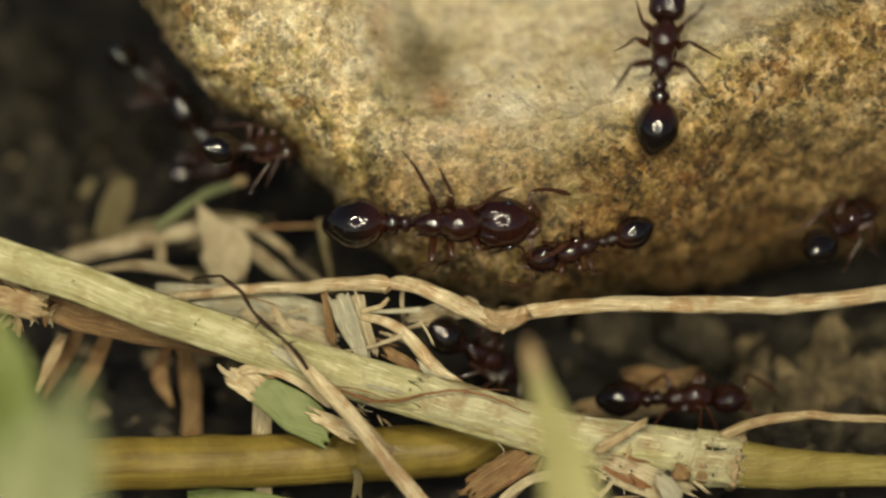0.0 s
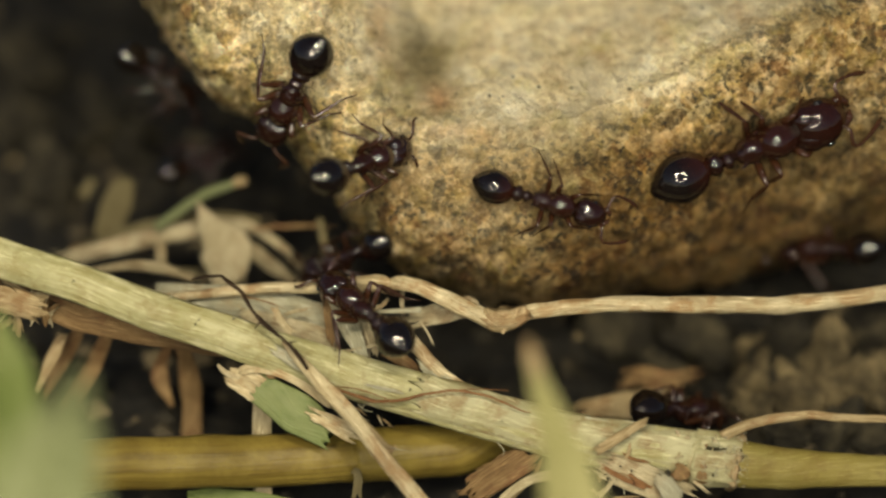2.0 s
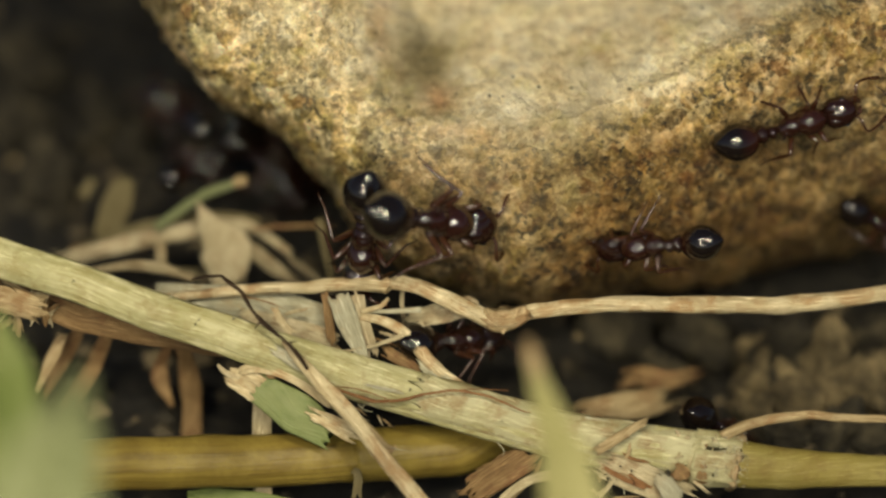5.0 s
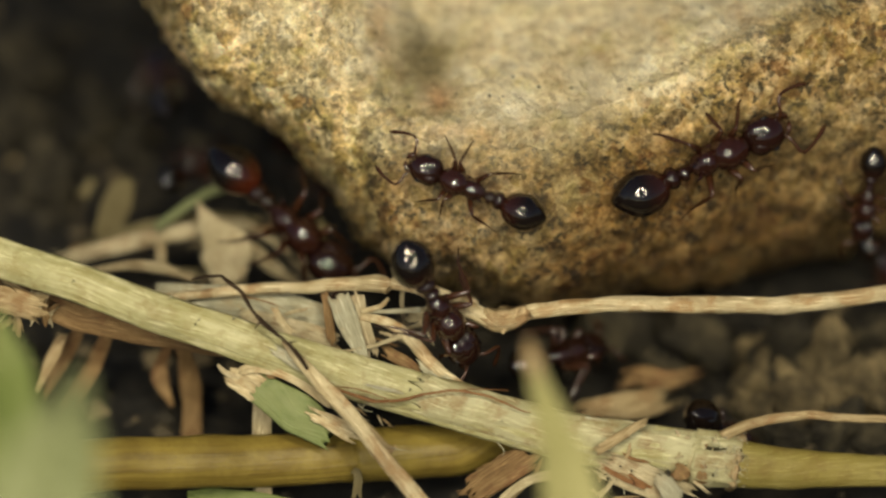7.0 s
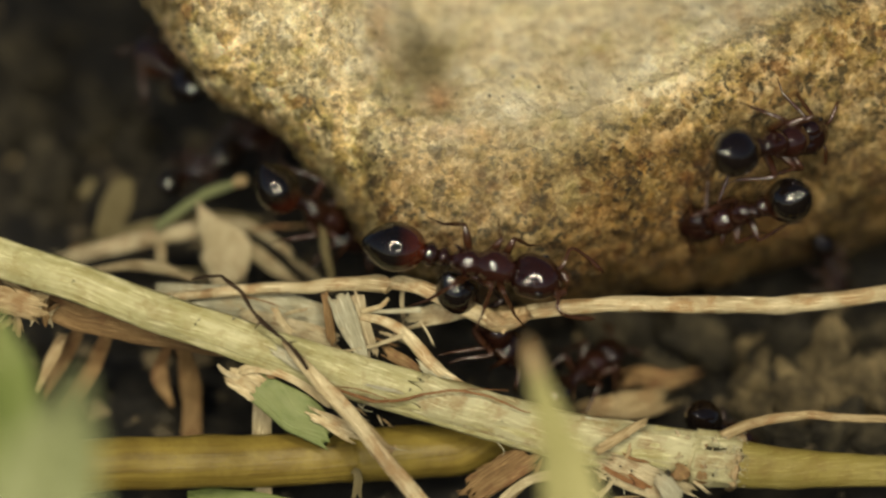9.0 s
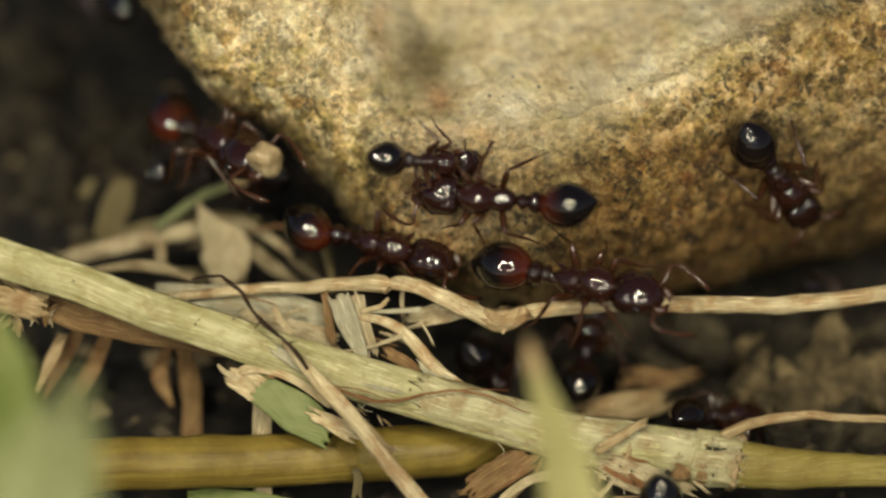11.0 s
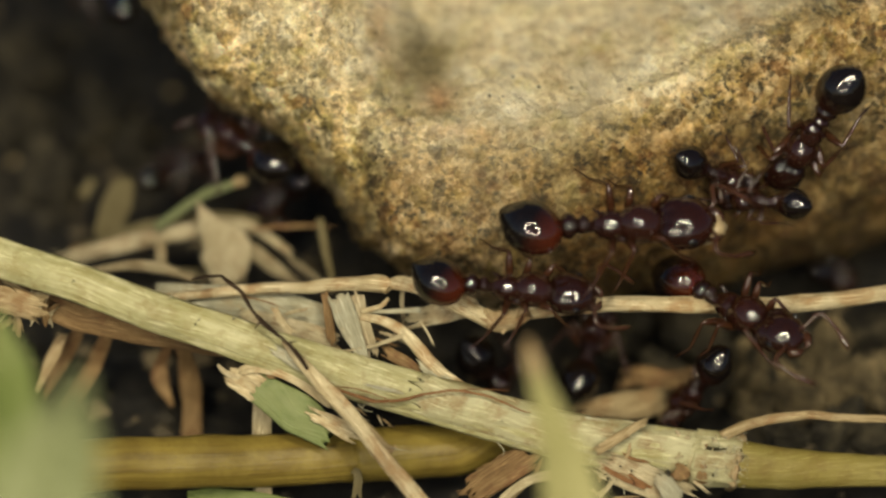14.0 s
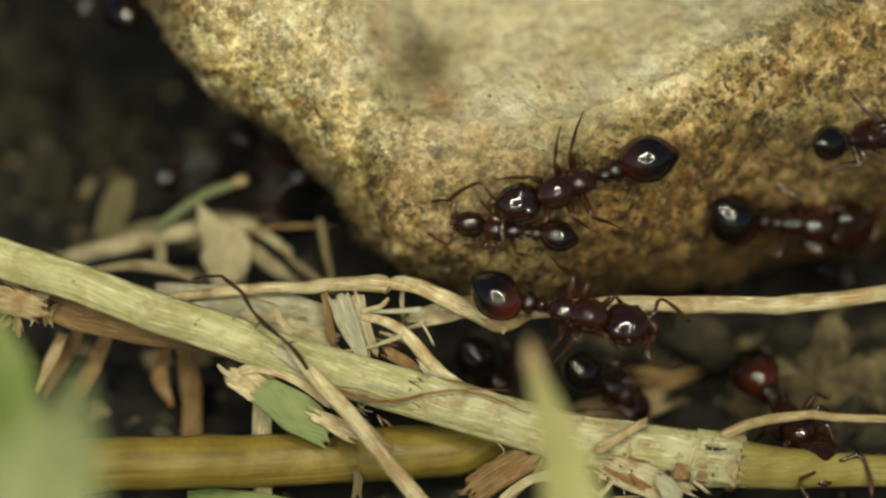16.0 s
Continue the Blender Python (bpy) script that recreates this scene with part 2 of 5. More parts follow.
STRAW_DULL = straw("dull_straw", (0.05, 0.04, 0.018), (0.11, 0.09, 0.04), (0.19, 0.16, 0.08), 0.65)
ROOT_BARK = straw("root_bark", (0.20, 0.125, 0.05), (0.39, 0.31, 0.165), (0.62, 0.545, 0.35), 0.5, stain=(0.33, 0.19, 0.075))
STEM_OLIVE = straw("olive_stem", (0.075, 0.05, 0.010), (0.15, 0.106, 0.021), (0.26, 0.20, 0.042), 0.36, 0.2, 3.5)
STEM_GREEN = straw("green_stem", (0.11, 0.086, 0.016), (0.185, 0.150, 0.032), (0.29, 0.25, 0.085), 0.5, 0.5, 9.0, (0.215, 0.175, 0.042), (0.17, 0.12, 0.03), 0.35)
LEAF_GREEN = straw("green_leaf", (0.045, 0.07, 0.012), (0.095, 0.13, 0.028), (0.20, 0.235, 0.085), 0.5, 0.3, 12.0, (0.17, 0.20, 0.065))
LEAF_TORN = straw("torn_leaf", (0.075, 0.108, 0.028), (0.125, 0.165, 0.05), (0.23, 0.265, 0.11), 0.5, 0.4, 8.0, (0.19, 0.215, 0.085))
LEAF_PALE = straw("pale_leaf", (0.09, 0.107, 0.042), (0.142, 0.163, 0.07), (0.20, 0.222, 0.115), 0.55, 0.1)
LEAF_YELLOW = straw("yellow_leaf", (0.16, 0.155, 0.05), (0.235, 0.225, 0.085), (0.30, 0.285, 0.13), 0.55, 0.1)
ROOTLET = straw("brown_rootlet", (0.006, 0.004, 0.002), (0.017, 0.009, 0.004), (0.05, 0.028, 0.012), 0.8)
ROOTLET_RED = straw("red_rootlet", (0.07, 0.026, 0.009), (0.15, 0.065, 0.022), (0.30, 0.16, 0.065), 0.6)
GASTER_RED = shell("red_black_cuticle", (0.005, 0.0035, 0.003), (0.064, 0.0120, 0.0040), (0.05, 0.95), 0.045)
HEAD_RED = shell("dark_red_cuticle", (0.010, 0.0038, 0.0026), (0.024, 0.0062, 0.0032), (-1.0, 1.0), 0.07, 0.02)
GASTER_DARK = shell("black_cuticle", (0.006, 0.004, 0.0035), (0.030, 0.008, 0.004), (0.0, 1.0), 0.06)
CUTICLE = shell("brown_cuticle", (0.014, 0.0050, 0.0035), (0.022, 0.0069, 0.0041), (-1.0, 1.0), 0.08, 0.035)
HEAD_DARK = shell("head_cuticle", (0.011, 0.0043, 0.0031), (0.020, 0.0062, 0.0038), (-1.0, 1.0), 0.07, 0.02)
LIMB = shell("limb_cuticle", (0.034, 0.0130, 0.0056), (0.044, 0.0165, 0.0066), (-1.0, 1.0), 0.17, 0.02)
EYE_LOOK = shell("eye_cuticle", (0.004, 0.004, 0.004), (0.006, 0.005, 0.005), (-1.0, 1.0), 0.12)
CRUMB = straw("crumb", (0.14, 0.09, 0.04), (0.28, 0.21, 0.11), (0.58, 0.48, 0.30), 0.25, 0.5, 6.0)


# ---- mesh helpers ----
def mesh_of(name, verts, faces, mat, smooth=True, uvs=None):
    me = bpy.data.meshes.new(name)
    me.from_pydata([tuple(v) for v in verts], [], faces)
    me.materials.append(mat)
    if smooth:
        me.polygons.foreach_set("use_smooth", [True] * len(me.polygons))
    if uvs is not None:
        layer = me.uv_layers.new(name="fibre")
        idx = np.empty(len(me.loops), dtype=np.int32)
        me.loops.foreach_get("vertex_index", idx)
        layer.data.foreach_set("uv", np.asarray(uvs, dtype=np.float32)[idx].ravel())
    me.update()
    return me


def curve_points(pts, n):
    """n points of a smooth curve through pts (tuples of any length)."""
    p = np.array(pts, dtype=float)
    p = np.vstack([2 * p[0] - p[1], p, 2 * p[-1] - p[-2]])
    out = []
    for s in np.linspace(0, len(pts) - 1 - 1e-9, n):
        i, f = int(s), s - int(s)
        a, b, c, d = p[i], p[i + 1], p[i + 2], p[i + 3]
        out.append(0.5 * (2 * b + (c - a) * f + (2 * a - 5 * b + 4 * c - d) * f * f + (3 * b - a - 3 * c + d) * f ** 3))
    return np.array(out)


def sweep(name, pts, width, mat, flat=1.0, sides=16, turn=0.0, ridge=0.03, rough=0.04, curl=0.0, seed=0, parent=None, n=None, ragged=0.0, wob=1.0):
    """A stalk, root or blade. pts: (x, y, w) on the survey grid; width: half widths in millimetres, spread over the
    length; flat: thickness against width; turn: degrees of roll; curl: how far the edges of a blade lift."""
    n = n or max(14, 7 * len(pts))
    line = [at(*p) / MM for p in curve_points(pts, n)]
    line = [p + 0.05 * wob * noise.noise_vector(p * 0.55 + Vector((seed, 0, 0))) + 0.02 * wob * noise.noise_vector(p * 2.0) for p in line]
    half = curve_points([(h,) for h in width], n)[:, 0] if len(width) > 1 else np.full(n, width[0])
    rng = np.random.RandomState(seed + len(name) * 7 + len(pts))
    ridges = 1 + ridge * rng.uniform(-1, 1, sides)
    verts, uvs, along = [], [], 0.0
    start = line[0].copy()
    for i in range(n):
        t = (line[min(i + 1, n - 1)] - line[max(i - 1, 0)]).normalized()
        if i:
            along += (line[i] - line[i - 1]).length
        side = t.cross(AX_W).normalized()
        up = side.cross(t).normalized()
        roll = radians(turn) + 0.25 * noise.noise(Vector((seed * 3.1, along * 0.12, 0)))
        side, up = side * math.cos(roll) + up * math.sin(roll), up * math.cos(roll) - side * math.sin(roll)
        h = max(half[i], 0.004) * (1 + (0.16 if flat < 0.4 else 0.04) * noise.noise(Vector((along * 0.8, seed * 1.7, len(pts)))))
        for j in range(sides):
            a = 2 * math.pi * j / sides
            r = ridges[j] * (1 + rough * noise.noise(Vector((along * 0.9, j * 0.7, seed + 0.5))))
            x, z = math.cos(a) * h * r, math.sin(a) * h * flat * r
            z += curl * (x * x) / max(h, 0.01)
            v = line[i] + side * x + up * z
            if ragged and (i < 2 or i > n - 3):
                v = v + t * ragged * noise.noise(Vector((j * 1.9, seed, i * 0.1))) * 1.6
            verts.append((v - start) * MM)
            uvs.append((math.sin(a * 0.5) * h * 2.0, along))
    faces = [(i * sides + j, i * sides + (j + 1) % sides, (i + 1) * sides + (j + 1) % sides, (i + 1) * sides + j)
             for i in range(n - 1) for j in range(sides)]
    faces += [tuple(reversed(range(sides))), tuple(range((n - 1) * sides, n * sides))]
    ob = new(name, mesh_of(name, verts, faces, mat, uvs=uvs))
    ob.location = start * MM
    if parent is not None:
        ob.parent = parent
        ob.location = start * MM - parent.location
    return ob


def flake(name, pts, width, mat, fibres=10, fray=0.3, bulge=0.0, splay=0.25, seed=0, parent=None, thick=0.28):
    """A torn strip of plant fibre: one thin sheet, grooved along its fibres, with ragged ends. bulge: how far the middle
    stands proud of the edges, in millimetres."""
    rng = random.Random(seed * 31 + len(pts))
    n, cols = 15, 3 * fibres + 1
    line = [at(*p) / MM for p in curve_points(pts, 40)]
    line = [p + 0.04 * noise.noise_vector(p * 0.7 + Vector((seed, 0, 0))) for p in line]
    half = curve_points([(h,) for h in width], 40)[:, 0]
    total = sum((line[i + 1] - line[i]).length for i in range(39))
    start = line[0].copy()
    lift = [rng.uniform(-.5, 1) for _ in range(fibres + 1)]
    tear = [[max(0.0, 0.45 + 0.8 * noise.noise(Vector((k * 2.0 / fibres ** 0.5, seed, q))) + 0.2 * rng.uniform(-1, 1)) for k in range(fibres + 1)] for q in (0.3, 7.7)]
    front, back, uvs = [], [], []
    for c in range(cols):
        k, phase = c // 3, c % 3
        groove = (-1.0, 0.7, 0.55)[phase]
        u0 = -1 + 2 * c / (cols - 1) + rng.uniform(-.25, .25) / cols
        s0, s1 = [fray * 0.55 * (tear[q][k] + (0.12 if phase == 0 else 0.0)) for q in (0, 1)]
        for i in range(n):
            s = min(39.0, (s0 + (1 - s1 - s0) * i / (n - 1)) * 39)
            j = min(38, int(s))
            p = line[j].lerp(line[j + 1], s - j)
            t = (line[min(j + 2, 39)] - line[max(j - 1, 0)]).normalized()
            side = t.cross(AX_W).normalized()
            up = side.cross(t).normalized()
            h = half[j]
            end = abs(2 * i / (n - 1) - 1) ** 4
            u = u0 * (1 + splay * end + 0.16 * noise.noise(Vector((s * 0.13, seed + (3 if u0 > 0 else 0), 0.5)))) * (1 + 0.05 * noise.noise(Vector((s * 0.5, u0, seed))))
            r = h / fibres
            z = bulge * math.sqrt(max(0.0, 1 - u * u)) + r * thick * 1.6 * groove + h * (0.05 * lift[k] + 0.22 * noise.noise(Vector((s * 0.10, u0 * 1.3, seed + 2.5))) + 0.4 * splay * end * lift[k])
            v = p + side * (u * h) + up * z - start
            front.append(v * MM)
            back.append((v - up * max(0.012, r * thick * 1.2)) * MM)
            uvs.append((u * h + seed, s / 39 * total))
    verts = front + back
    b = len(front)
    faces = []
    for c in range(cols - 1):
        for i in range(n - 1):
            q = (c * n + i, c * n + i + 1, (c + 1) * n + i + 1, (c + 1) * n + i)
            faces += [q, tuple(b + a for a in reversed(q))]
    rim = [i for i in range(n)] + [c * n + n - 1 for c in range(1, cols)] + [(cols - 1) * n + i for i in range(n - 2, -1, -1)] + [c * n for c in range(cols - 2, 0, -1)]
    faces += [(rim[i], b + rim[i], b + rim[(i + 1) % len(rim)], rim[(i + 1) % len(rim)]) for i in range(len(rim))]
    ob = new(name, mesh_of(name, verts, faces, mat, uvs=uvs + uvs))
    ob.location = start * MM
    if parent is not None:
        ob.parent = parent
        ob.location = start * MM - parent.location
    return ob


def smooth01(x):
    x = min(1.0, max(0.0, x))
    return x * x * (3 - 2 * x)


# ---- ground: one sheet to the horizon ----
def ground_height(X, Y):
    """Height in millimetres of the soil at X, Y millimetres."""
    near = math.exp(-(X * X + (Y - 5) ** 2) / 9000.0)
    p = Vector((X * 0.16, Y * 0.16, 0))
    q = Vector((X * 0.55, Y * 0.55, 3))
    far = 40 * noise.noise(Vector((X * 0.0006, Y * 0.0006, 9))) * (1 - near)
    return near * (1.1 * noise.noise(p) + 0.55 * noise.noise(q)) + far * min(1, (X * X + Y * Y) / 4e6) - 0.2


def build_ground():
    s = np.linspace(-1, 1, 241)
    axis = np.sign(s) * (26 * np.abs(s) + 40000 * np.abs(s) ** 12)
    verts = [(x * MM, (y + 6) * MM, ground_height(x, y + 6) * MM) for y in axis for x in axis]
    k = len(axis)
    faces = [(j * k + i, j * k + i + 1, (j + 1) * k + i + 1, (j + 1) * k + i) for j in range(k - 1) for i in range(k - 1)]
    return tagged(new("ground", mesh_of("ground", verts, faces, SOIL)), "dark moist crumbly soil with fine gravel", "ground", kind="structure")


ground = build_ground()


def ground_w(x, y):
    """How far in front of the sharp plane the level soil lies at a survey bearing."""
    v = (441 - y) * STEP
    c = 1 / math.tan(radians(TILT))
    return (-AIM.z / math.sin(radians(TILT)) - c * v) / (1 - c * v / REACH)


# ---- the stone ----
EDGE = [(205, -150), (262, 0), (300, 72), (345, 130), (410, 197), (480, 242), (545, 302), (600, 362), (642, 418), (705, 476),
        (785, 516), (900, 536), (1080, 523), (1300, 494), (1440, 463), (1568, 440), (1850, 405), (2300, 300), (2560, -100), (2600, -600),
        (2300, -1150), (1600, -1500), (900, -1380), (420, -980), (220, -500)]
FOLD = [(560, -160), (612, 0), (650, 100), (755, 200), (880, 240), (1010, 225), (1150, 162), (1300, 72), (1420, 5), (1620, -110)]
BROW_X, BROW_Y = (600, 880, 1010, 1150, 1300, 1500, 1800), (232, 220, 202, 158, 92, 24, -90)
HEART = (1250.0, -420.0)
edge_line = curve_points(EDGE + EDGE[:1], 400)
fold_line = curve_points(FOLD, 90)


def distance_to(line, x, y):
    a, b = line[:-1], line[1:]
    d = b - a
    t = np.clip(((x - a[:, 0]) * d[:, 0] + (y - a[:, 1]) * d[:, 1]) / (d ** 2).sum(1), 0, 1)
    q = a + d * t[:, None]
    r = np.hypot(q[:, 0] - x, q[:, 1] - y)
    i = int(r.argmin())
    side = d[i, 0] * (y - a[i, 1]) - d[i, 1] * (x - a[i, 0])
    return r[i], side


def edge_depth(x):
    return 6.5 + 4.0 * smooth01((x - 900) / 500.0)


def stone_front(x, y):
    """Front face of the stone, and how far it is inside the edge (grid units)."""
    d, side = distance_to(edge_line, x, y)
    inside = d if side < 0 else -d
    f, fs = distance_to(fold_line, x, y)
    fold = f if fs < 0 else -f          # above the fold is the pale swelling
    e = min(1.0, max(0.0, inside) / (250.0 + 190 * smooth01((x - 850) / 550.0)))
    w = -edge_depth(x) * (1 - max(0.0, 1 - (1 - e) ** 2.2) ** (0.43 + 0.21 * smooth01((x - 1000) / 350.0)))
    top = float(np.interp(x, BROW_X, BROW_Y))
    rise = max(0.0, top - y) * smooth01((x - 520) / 300.0)
    w -= 16.0 * (1 - math.exp(-rise * 0.036 / 16.0))
    w += 0.35 * smooth01((fold + 40) / 110.0)
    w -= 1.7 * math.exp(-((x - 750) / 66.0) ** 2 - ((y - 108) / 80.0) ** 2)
    w += 0.4 * math.exp(-((x - 560) / 90.0) ** 2 - ((y - 60) / 130.0) ** 2)
    w -= 3.0 * smooth01((x - 1650) / 900.0)
    return w, inside, fold


def stone_rough(p, crust):
    """Relief of the stone in millimetres; the crusted band is the roughest."""
    p = p - AX_W * (0.68 * p.dot(AX_W))
    return (0.40 * noise.noise(p * 0.35) + (0.15 + 0.08 * crust) * noise.noise(p * 0.9)
            + (0.2 + 0.8 * crust) * (0.15 * noise.noise(p * 2.1) + 0.11 * noise.noise(p * 4.4)) + crust * 0.06 * noise.noise(p * 8.5))


def build_stone():
    m = len(EDGE)
    around = []
    for i in range(m):
        fine = 44 if 0 <= i <= 15 else 9
        around += [i + k / fine for k in range(fine)]
    dense = curve_points(EDGE + EDGE[:1], m * 60 + 1)
    ring = [dense[int(round(s * 60))] for s in around]
    depth = np.concatenate([[0, .004, .01, .017], np.linspace(0.026, 0.75, 130), np.linspace(.78, .985, 14)])
    n = len(ring)
    verts, lichen, olive_shade, olive_patch, iron = [], [], [], [], []
    for k in depth:
        for (ex, ey) in ring:
            x, y = ex + (HEART[0] - ex) * k, ey + (HEART[1] - ey) * k
            w, inside, fold = stone_front(x, y)
            if k == 0:
                w, inside = -edge_depth(x), 0
            verts.append(at(x, y, w))
            # shade on right flank, fold and lower edge put into colour, with olive-brown tone
            olive_shade.append(0.25 * math.exp(-((x - 668) / 25.0) ** 2 - ((y - 20) / 90.0) ** 2) + 0.22 * smooth01((75 - inside) / 60.0) * (1 - smooth01((x - 420) / 120.0))
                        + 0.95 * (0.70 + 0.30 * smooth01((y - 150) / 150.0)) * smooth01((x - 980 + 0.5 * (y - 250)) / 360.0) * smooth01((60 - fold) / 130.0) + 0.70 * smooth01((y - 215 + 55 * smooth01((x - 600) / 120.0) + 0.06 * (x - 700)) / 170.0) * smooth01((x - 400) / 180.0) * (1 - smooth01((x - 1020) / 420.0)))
            # dark olive over the hollow, and fainter round a spot on the right
            olive_patch.append(min(0.9, 1.05 * math.exp(-((x - 750) / 66.0) ** 2 - ((y - 110) / 72.0) ** 2) + 0.35 * math.exp(-((x - 1480) / 160.0) ** 2 - ((y - 250) / 110.0) ** 2)))
            iron.append(0.8 * math.exp(-((x - 778) / 24.0) ** 2 - ((y - 176) / 22.0) ** 2) + 0.4 * math.exp(-((x - 668) / 20.0) ** 2 - ((y - 30) / 60.0) ** 2) + 0.35 * math.exp(-((x - 815) / 60.0) ** 2 - ((y - 232) / 14.0) ** 2))
            lichen.append(smooth01((40 - fold) / 110.0) * (1 - 0.5 * smooth01((inside - 50) / 110.0) * (1 - smooth01((x - 850) / 300.0))))
    faces = [(r * n + i, r * n + (i + 1) % n, (r + 1) * n + (i + 1) % n, (r + 1) * n + i)
             for r in range(len(depth) - 1) for i in range(n)]
    faces.append(tuple(range((len(depth) - 1) * n, len(depth) * n)))
    back = list(range(n))
    for k in (0.03, 0.08, 0.15, 0.25, 0.4, 0.6, 0.85):
        first = len(verts)
        for (ex, ey) in ring:
            x, y = ex + (HEART[0] - ex) * k, ey + (HEART[1] - ey) * k
            e = min(1.0, k / 0.6)
            verts.append(at(x, y, -edge_depth(ex) - 14.0 * math.sqrt(1 - (1 - e) ** 2)))
            lichen.append(1.0)
            olive_shade.append(0.5)
            olive_patch.append(0.0)
            iron.append(0.0)
        now = list(range(first, first + n))
        faces += [(back[(i + 1) % n], back[i], now[i], now[(i + 1) % n]) for i in range(n)]
        back = now
    faces.append(tuple(reversed(back)))
    me = mesh_of("stone", verts, faces, STONE)
    normals = [v.normal.copy() for v in me.vertices]
    for v, nn, crust in zip(me.vertices, normals, lichen):
        v.co = v.co + nn * (stone_rough(v.co / MM, crust) * MM)
    for name, values in (("lichen", lichen), ("olive_shade", olive_shade), ("olive_patch", olive_patch), ("iron", iron)):
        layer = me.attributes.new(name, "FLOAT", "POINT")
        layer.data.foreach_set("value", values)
    me.update()
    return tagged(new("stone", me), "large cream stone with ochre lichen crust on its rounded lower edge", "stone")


stone = build_stone()


def support(x, y):
    """Where something that crawls finds its footing at a survey bearing: the stone, or the litter and soil."""
    w, inside, fold = stone_front(x, y)
    low = -5.5 if y > 560 else -7.5 - 2.0 * smooth01((560 - y) / 400.0)
    if y <= 560:
        low += (ground_w(x, y) + 0.6 - low) * smooth01((x - 1050) / 200.0)
    return low + (w - low) * smooth01((inside + 30) / 70.0)


# ---- dry grass, stems and leaves ----
def blade(name, pts, width, mat, label, category, flat=0.12, **more):
    return tagged(sweep(name, pts, width, mat, flat=flat, **more), label, category)


main_stem = blade("grass_stem", [(-90, 418, 1.2), (0, 456, 1.0), (150, 506, .8), (300, 562, .5), (430, 604, .3), (560, 648, 0.1), (700, 690, 0), (850, 732, 0), (1000, 772, 0), (1150, 796, 0), (1290, 814, 0)],
                  [.60, .60, .60, .62, .66, .72, .74, .74, .78, .76], STRAW, "thick pale dry grass stem with glints painted along its fibres", "grass stem", flat=0.7, sides=44, ridge=0.05, n=160)
sweep("shoot", [(1280, 819, 0), (1320, 824, 0), (1400, 829, 0), (1500, 833, -.1), (1660, 838, -.3)], [.70, .74, .64, .54, .44], STEM_GREEN, flat=0.85, sides=24, ridge=0.04, parent=main_stem)
sweep("joint", [(1226, 806, .03), (1262, 812, .04), (1285, 815, .05), (1306, 818, .0)], [.815, .83, .84, .81], STRAW_SKIN, flat=0.75, sides=40, rough=0.2, ridge=0.06, ragged=0.12, n=40, parent=main_stem)
sweep("ring_scar", [(1240, 809, .02), (1244, 810, .02), (1248, 810, .02)], [.81, .835, .81], STRAW_BROWN, flat=0.76, sides=40, rough=0.25, ridge=0.06, n=8, parent=main_stem, seed=6)
sweep("ring_scar", [(1297, 817, .02), (1302, 818, .02), (1307, 819, .02)], [.80, .845, .79], STRAW_TAN, flat=0.76, sides=40, rough=0.5, ridge=0.10, ragged=0.15, n=8, parent=main_stem, seed=9)
rng = random.Random(21)
for k in range(26):
    x, v, a = rng.uniform(1195, 1312), rng.uniform(-.95, .95), radians(rng.gauss(20, 55))
    y, w, reach = 812 + (x - 1262) * 0.13 + v * 45, 0.60 * math.sqrt(1 - v * v) + 0.05, rng.uniform(5, 14)
    dx, dy = math.cos(a) * reach, math.sin(a) * reach
    flake("fibre", [(x - dx, y - dy, w - .03), (x + dy * .2, y - dx * .2, w + .05), (x + dx, y + dy, w)], [.015, rng.uniform(.02, .05), .015], rng.choice((STRAW_SKIN, STRAW_PALE, STRAW_SKIN)), fibres=rng.choice((2, 3, 4)), fray=0.6, splay=.6, seed=100 + k, parent=main_stem)
sweep("dry_skin", [(740, 701, .02), (850, 732, .03), (1000, 772, .03), (1150, 796, .03), (1262, 811, .03)], [.745, .755, .785, .79, .79], STRAW_SKIN, flat=0.7, sides=40, ridge=0.05, rough=0.06, ragged=1.2, n=90, seed=5, parent=main_stem)
flake("peeled_skin", [(1010, 742, .3), (1060, 752, .33), (1110, 762, .3)], [.10, .2, .1], STRAW_WHITE, fibres=8, fray=0.6, seed=7, parent=main_stem)
flake("peeled_skin", [(470, 610, .72), (515, 636, .76), (560, 668, .72)], [.10, .18, .1], STRAW_WHITE, fibres=9, fray=0.5, seed=8, parent=main_stem)
flake("peeled_skin", [(640, 678, .64), (680, 688, .66), (720, 698, .62)], [.03, .06, .03], STRAW_WHITE, fibres=4, fray=0.4, seed=9, parent=main_stem)

low_stem = blade("grass_stem", [(-90, 836, 2.5), (60, 828, 1.5), (250, 820, .3), (450, 815, -.8), (650, 806, -1.6), (800, 798, -2), (915, 782, -2.4)],
      [.85, .85, .84, .84, .82, .74, .40], STEM_OLIVE, "thick olive yellow living grass stem", "grass stem", flat=0.85, sides=28, ridge=0.03, n=80)
sweep("sheath", [(628, 808, -1.5), (720, 803, -1.7), (820, 797, -2), (918, 780, -2.4)], [.87, .86, .78, .44], STEM_OLIVE, flat=0.86, sides=28, ridge=0.05, parent=low_stem, ragged=0.3, seed=4)
root = blade("root", [(692, 505, -.85), (706, 503, -.75), (735, 508, -.6), (765, 520, -.5), (820, 542, -.4), (880, 570, -.3), (930, 555, -.4), (1050, 541, -.6), (1200, 540, -.9), (1350, 541, -1), (1480, 533, -1.2), (1570, 519, -1.5), (1680, 500, -2)],
      [.16, .23, .25, .26, .27, .28, .25, .25, .26, .27, .27, .27, .25], ROOT_BARK, "cream woody root with rusty brown bark, cracked at its bend", "root", flat=0.9, rough=0.3, ridge=0.08, n=150)
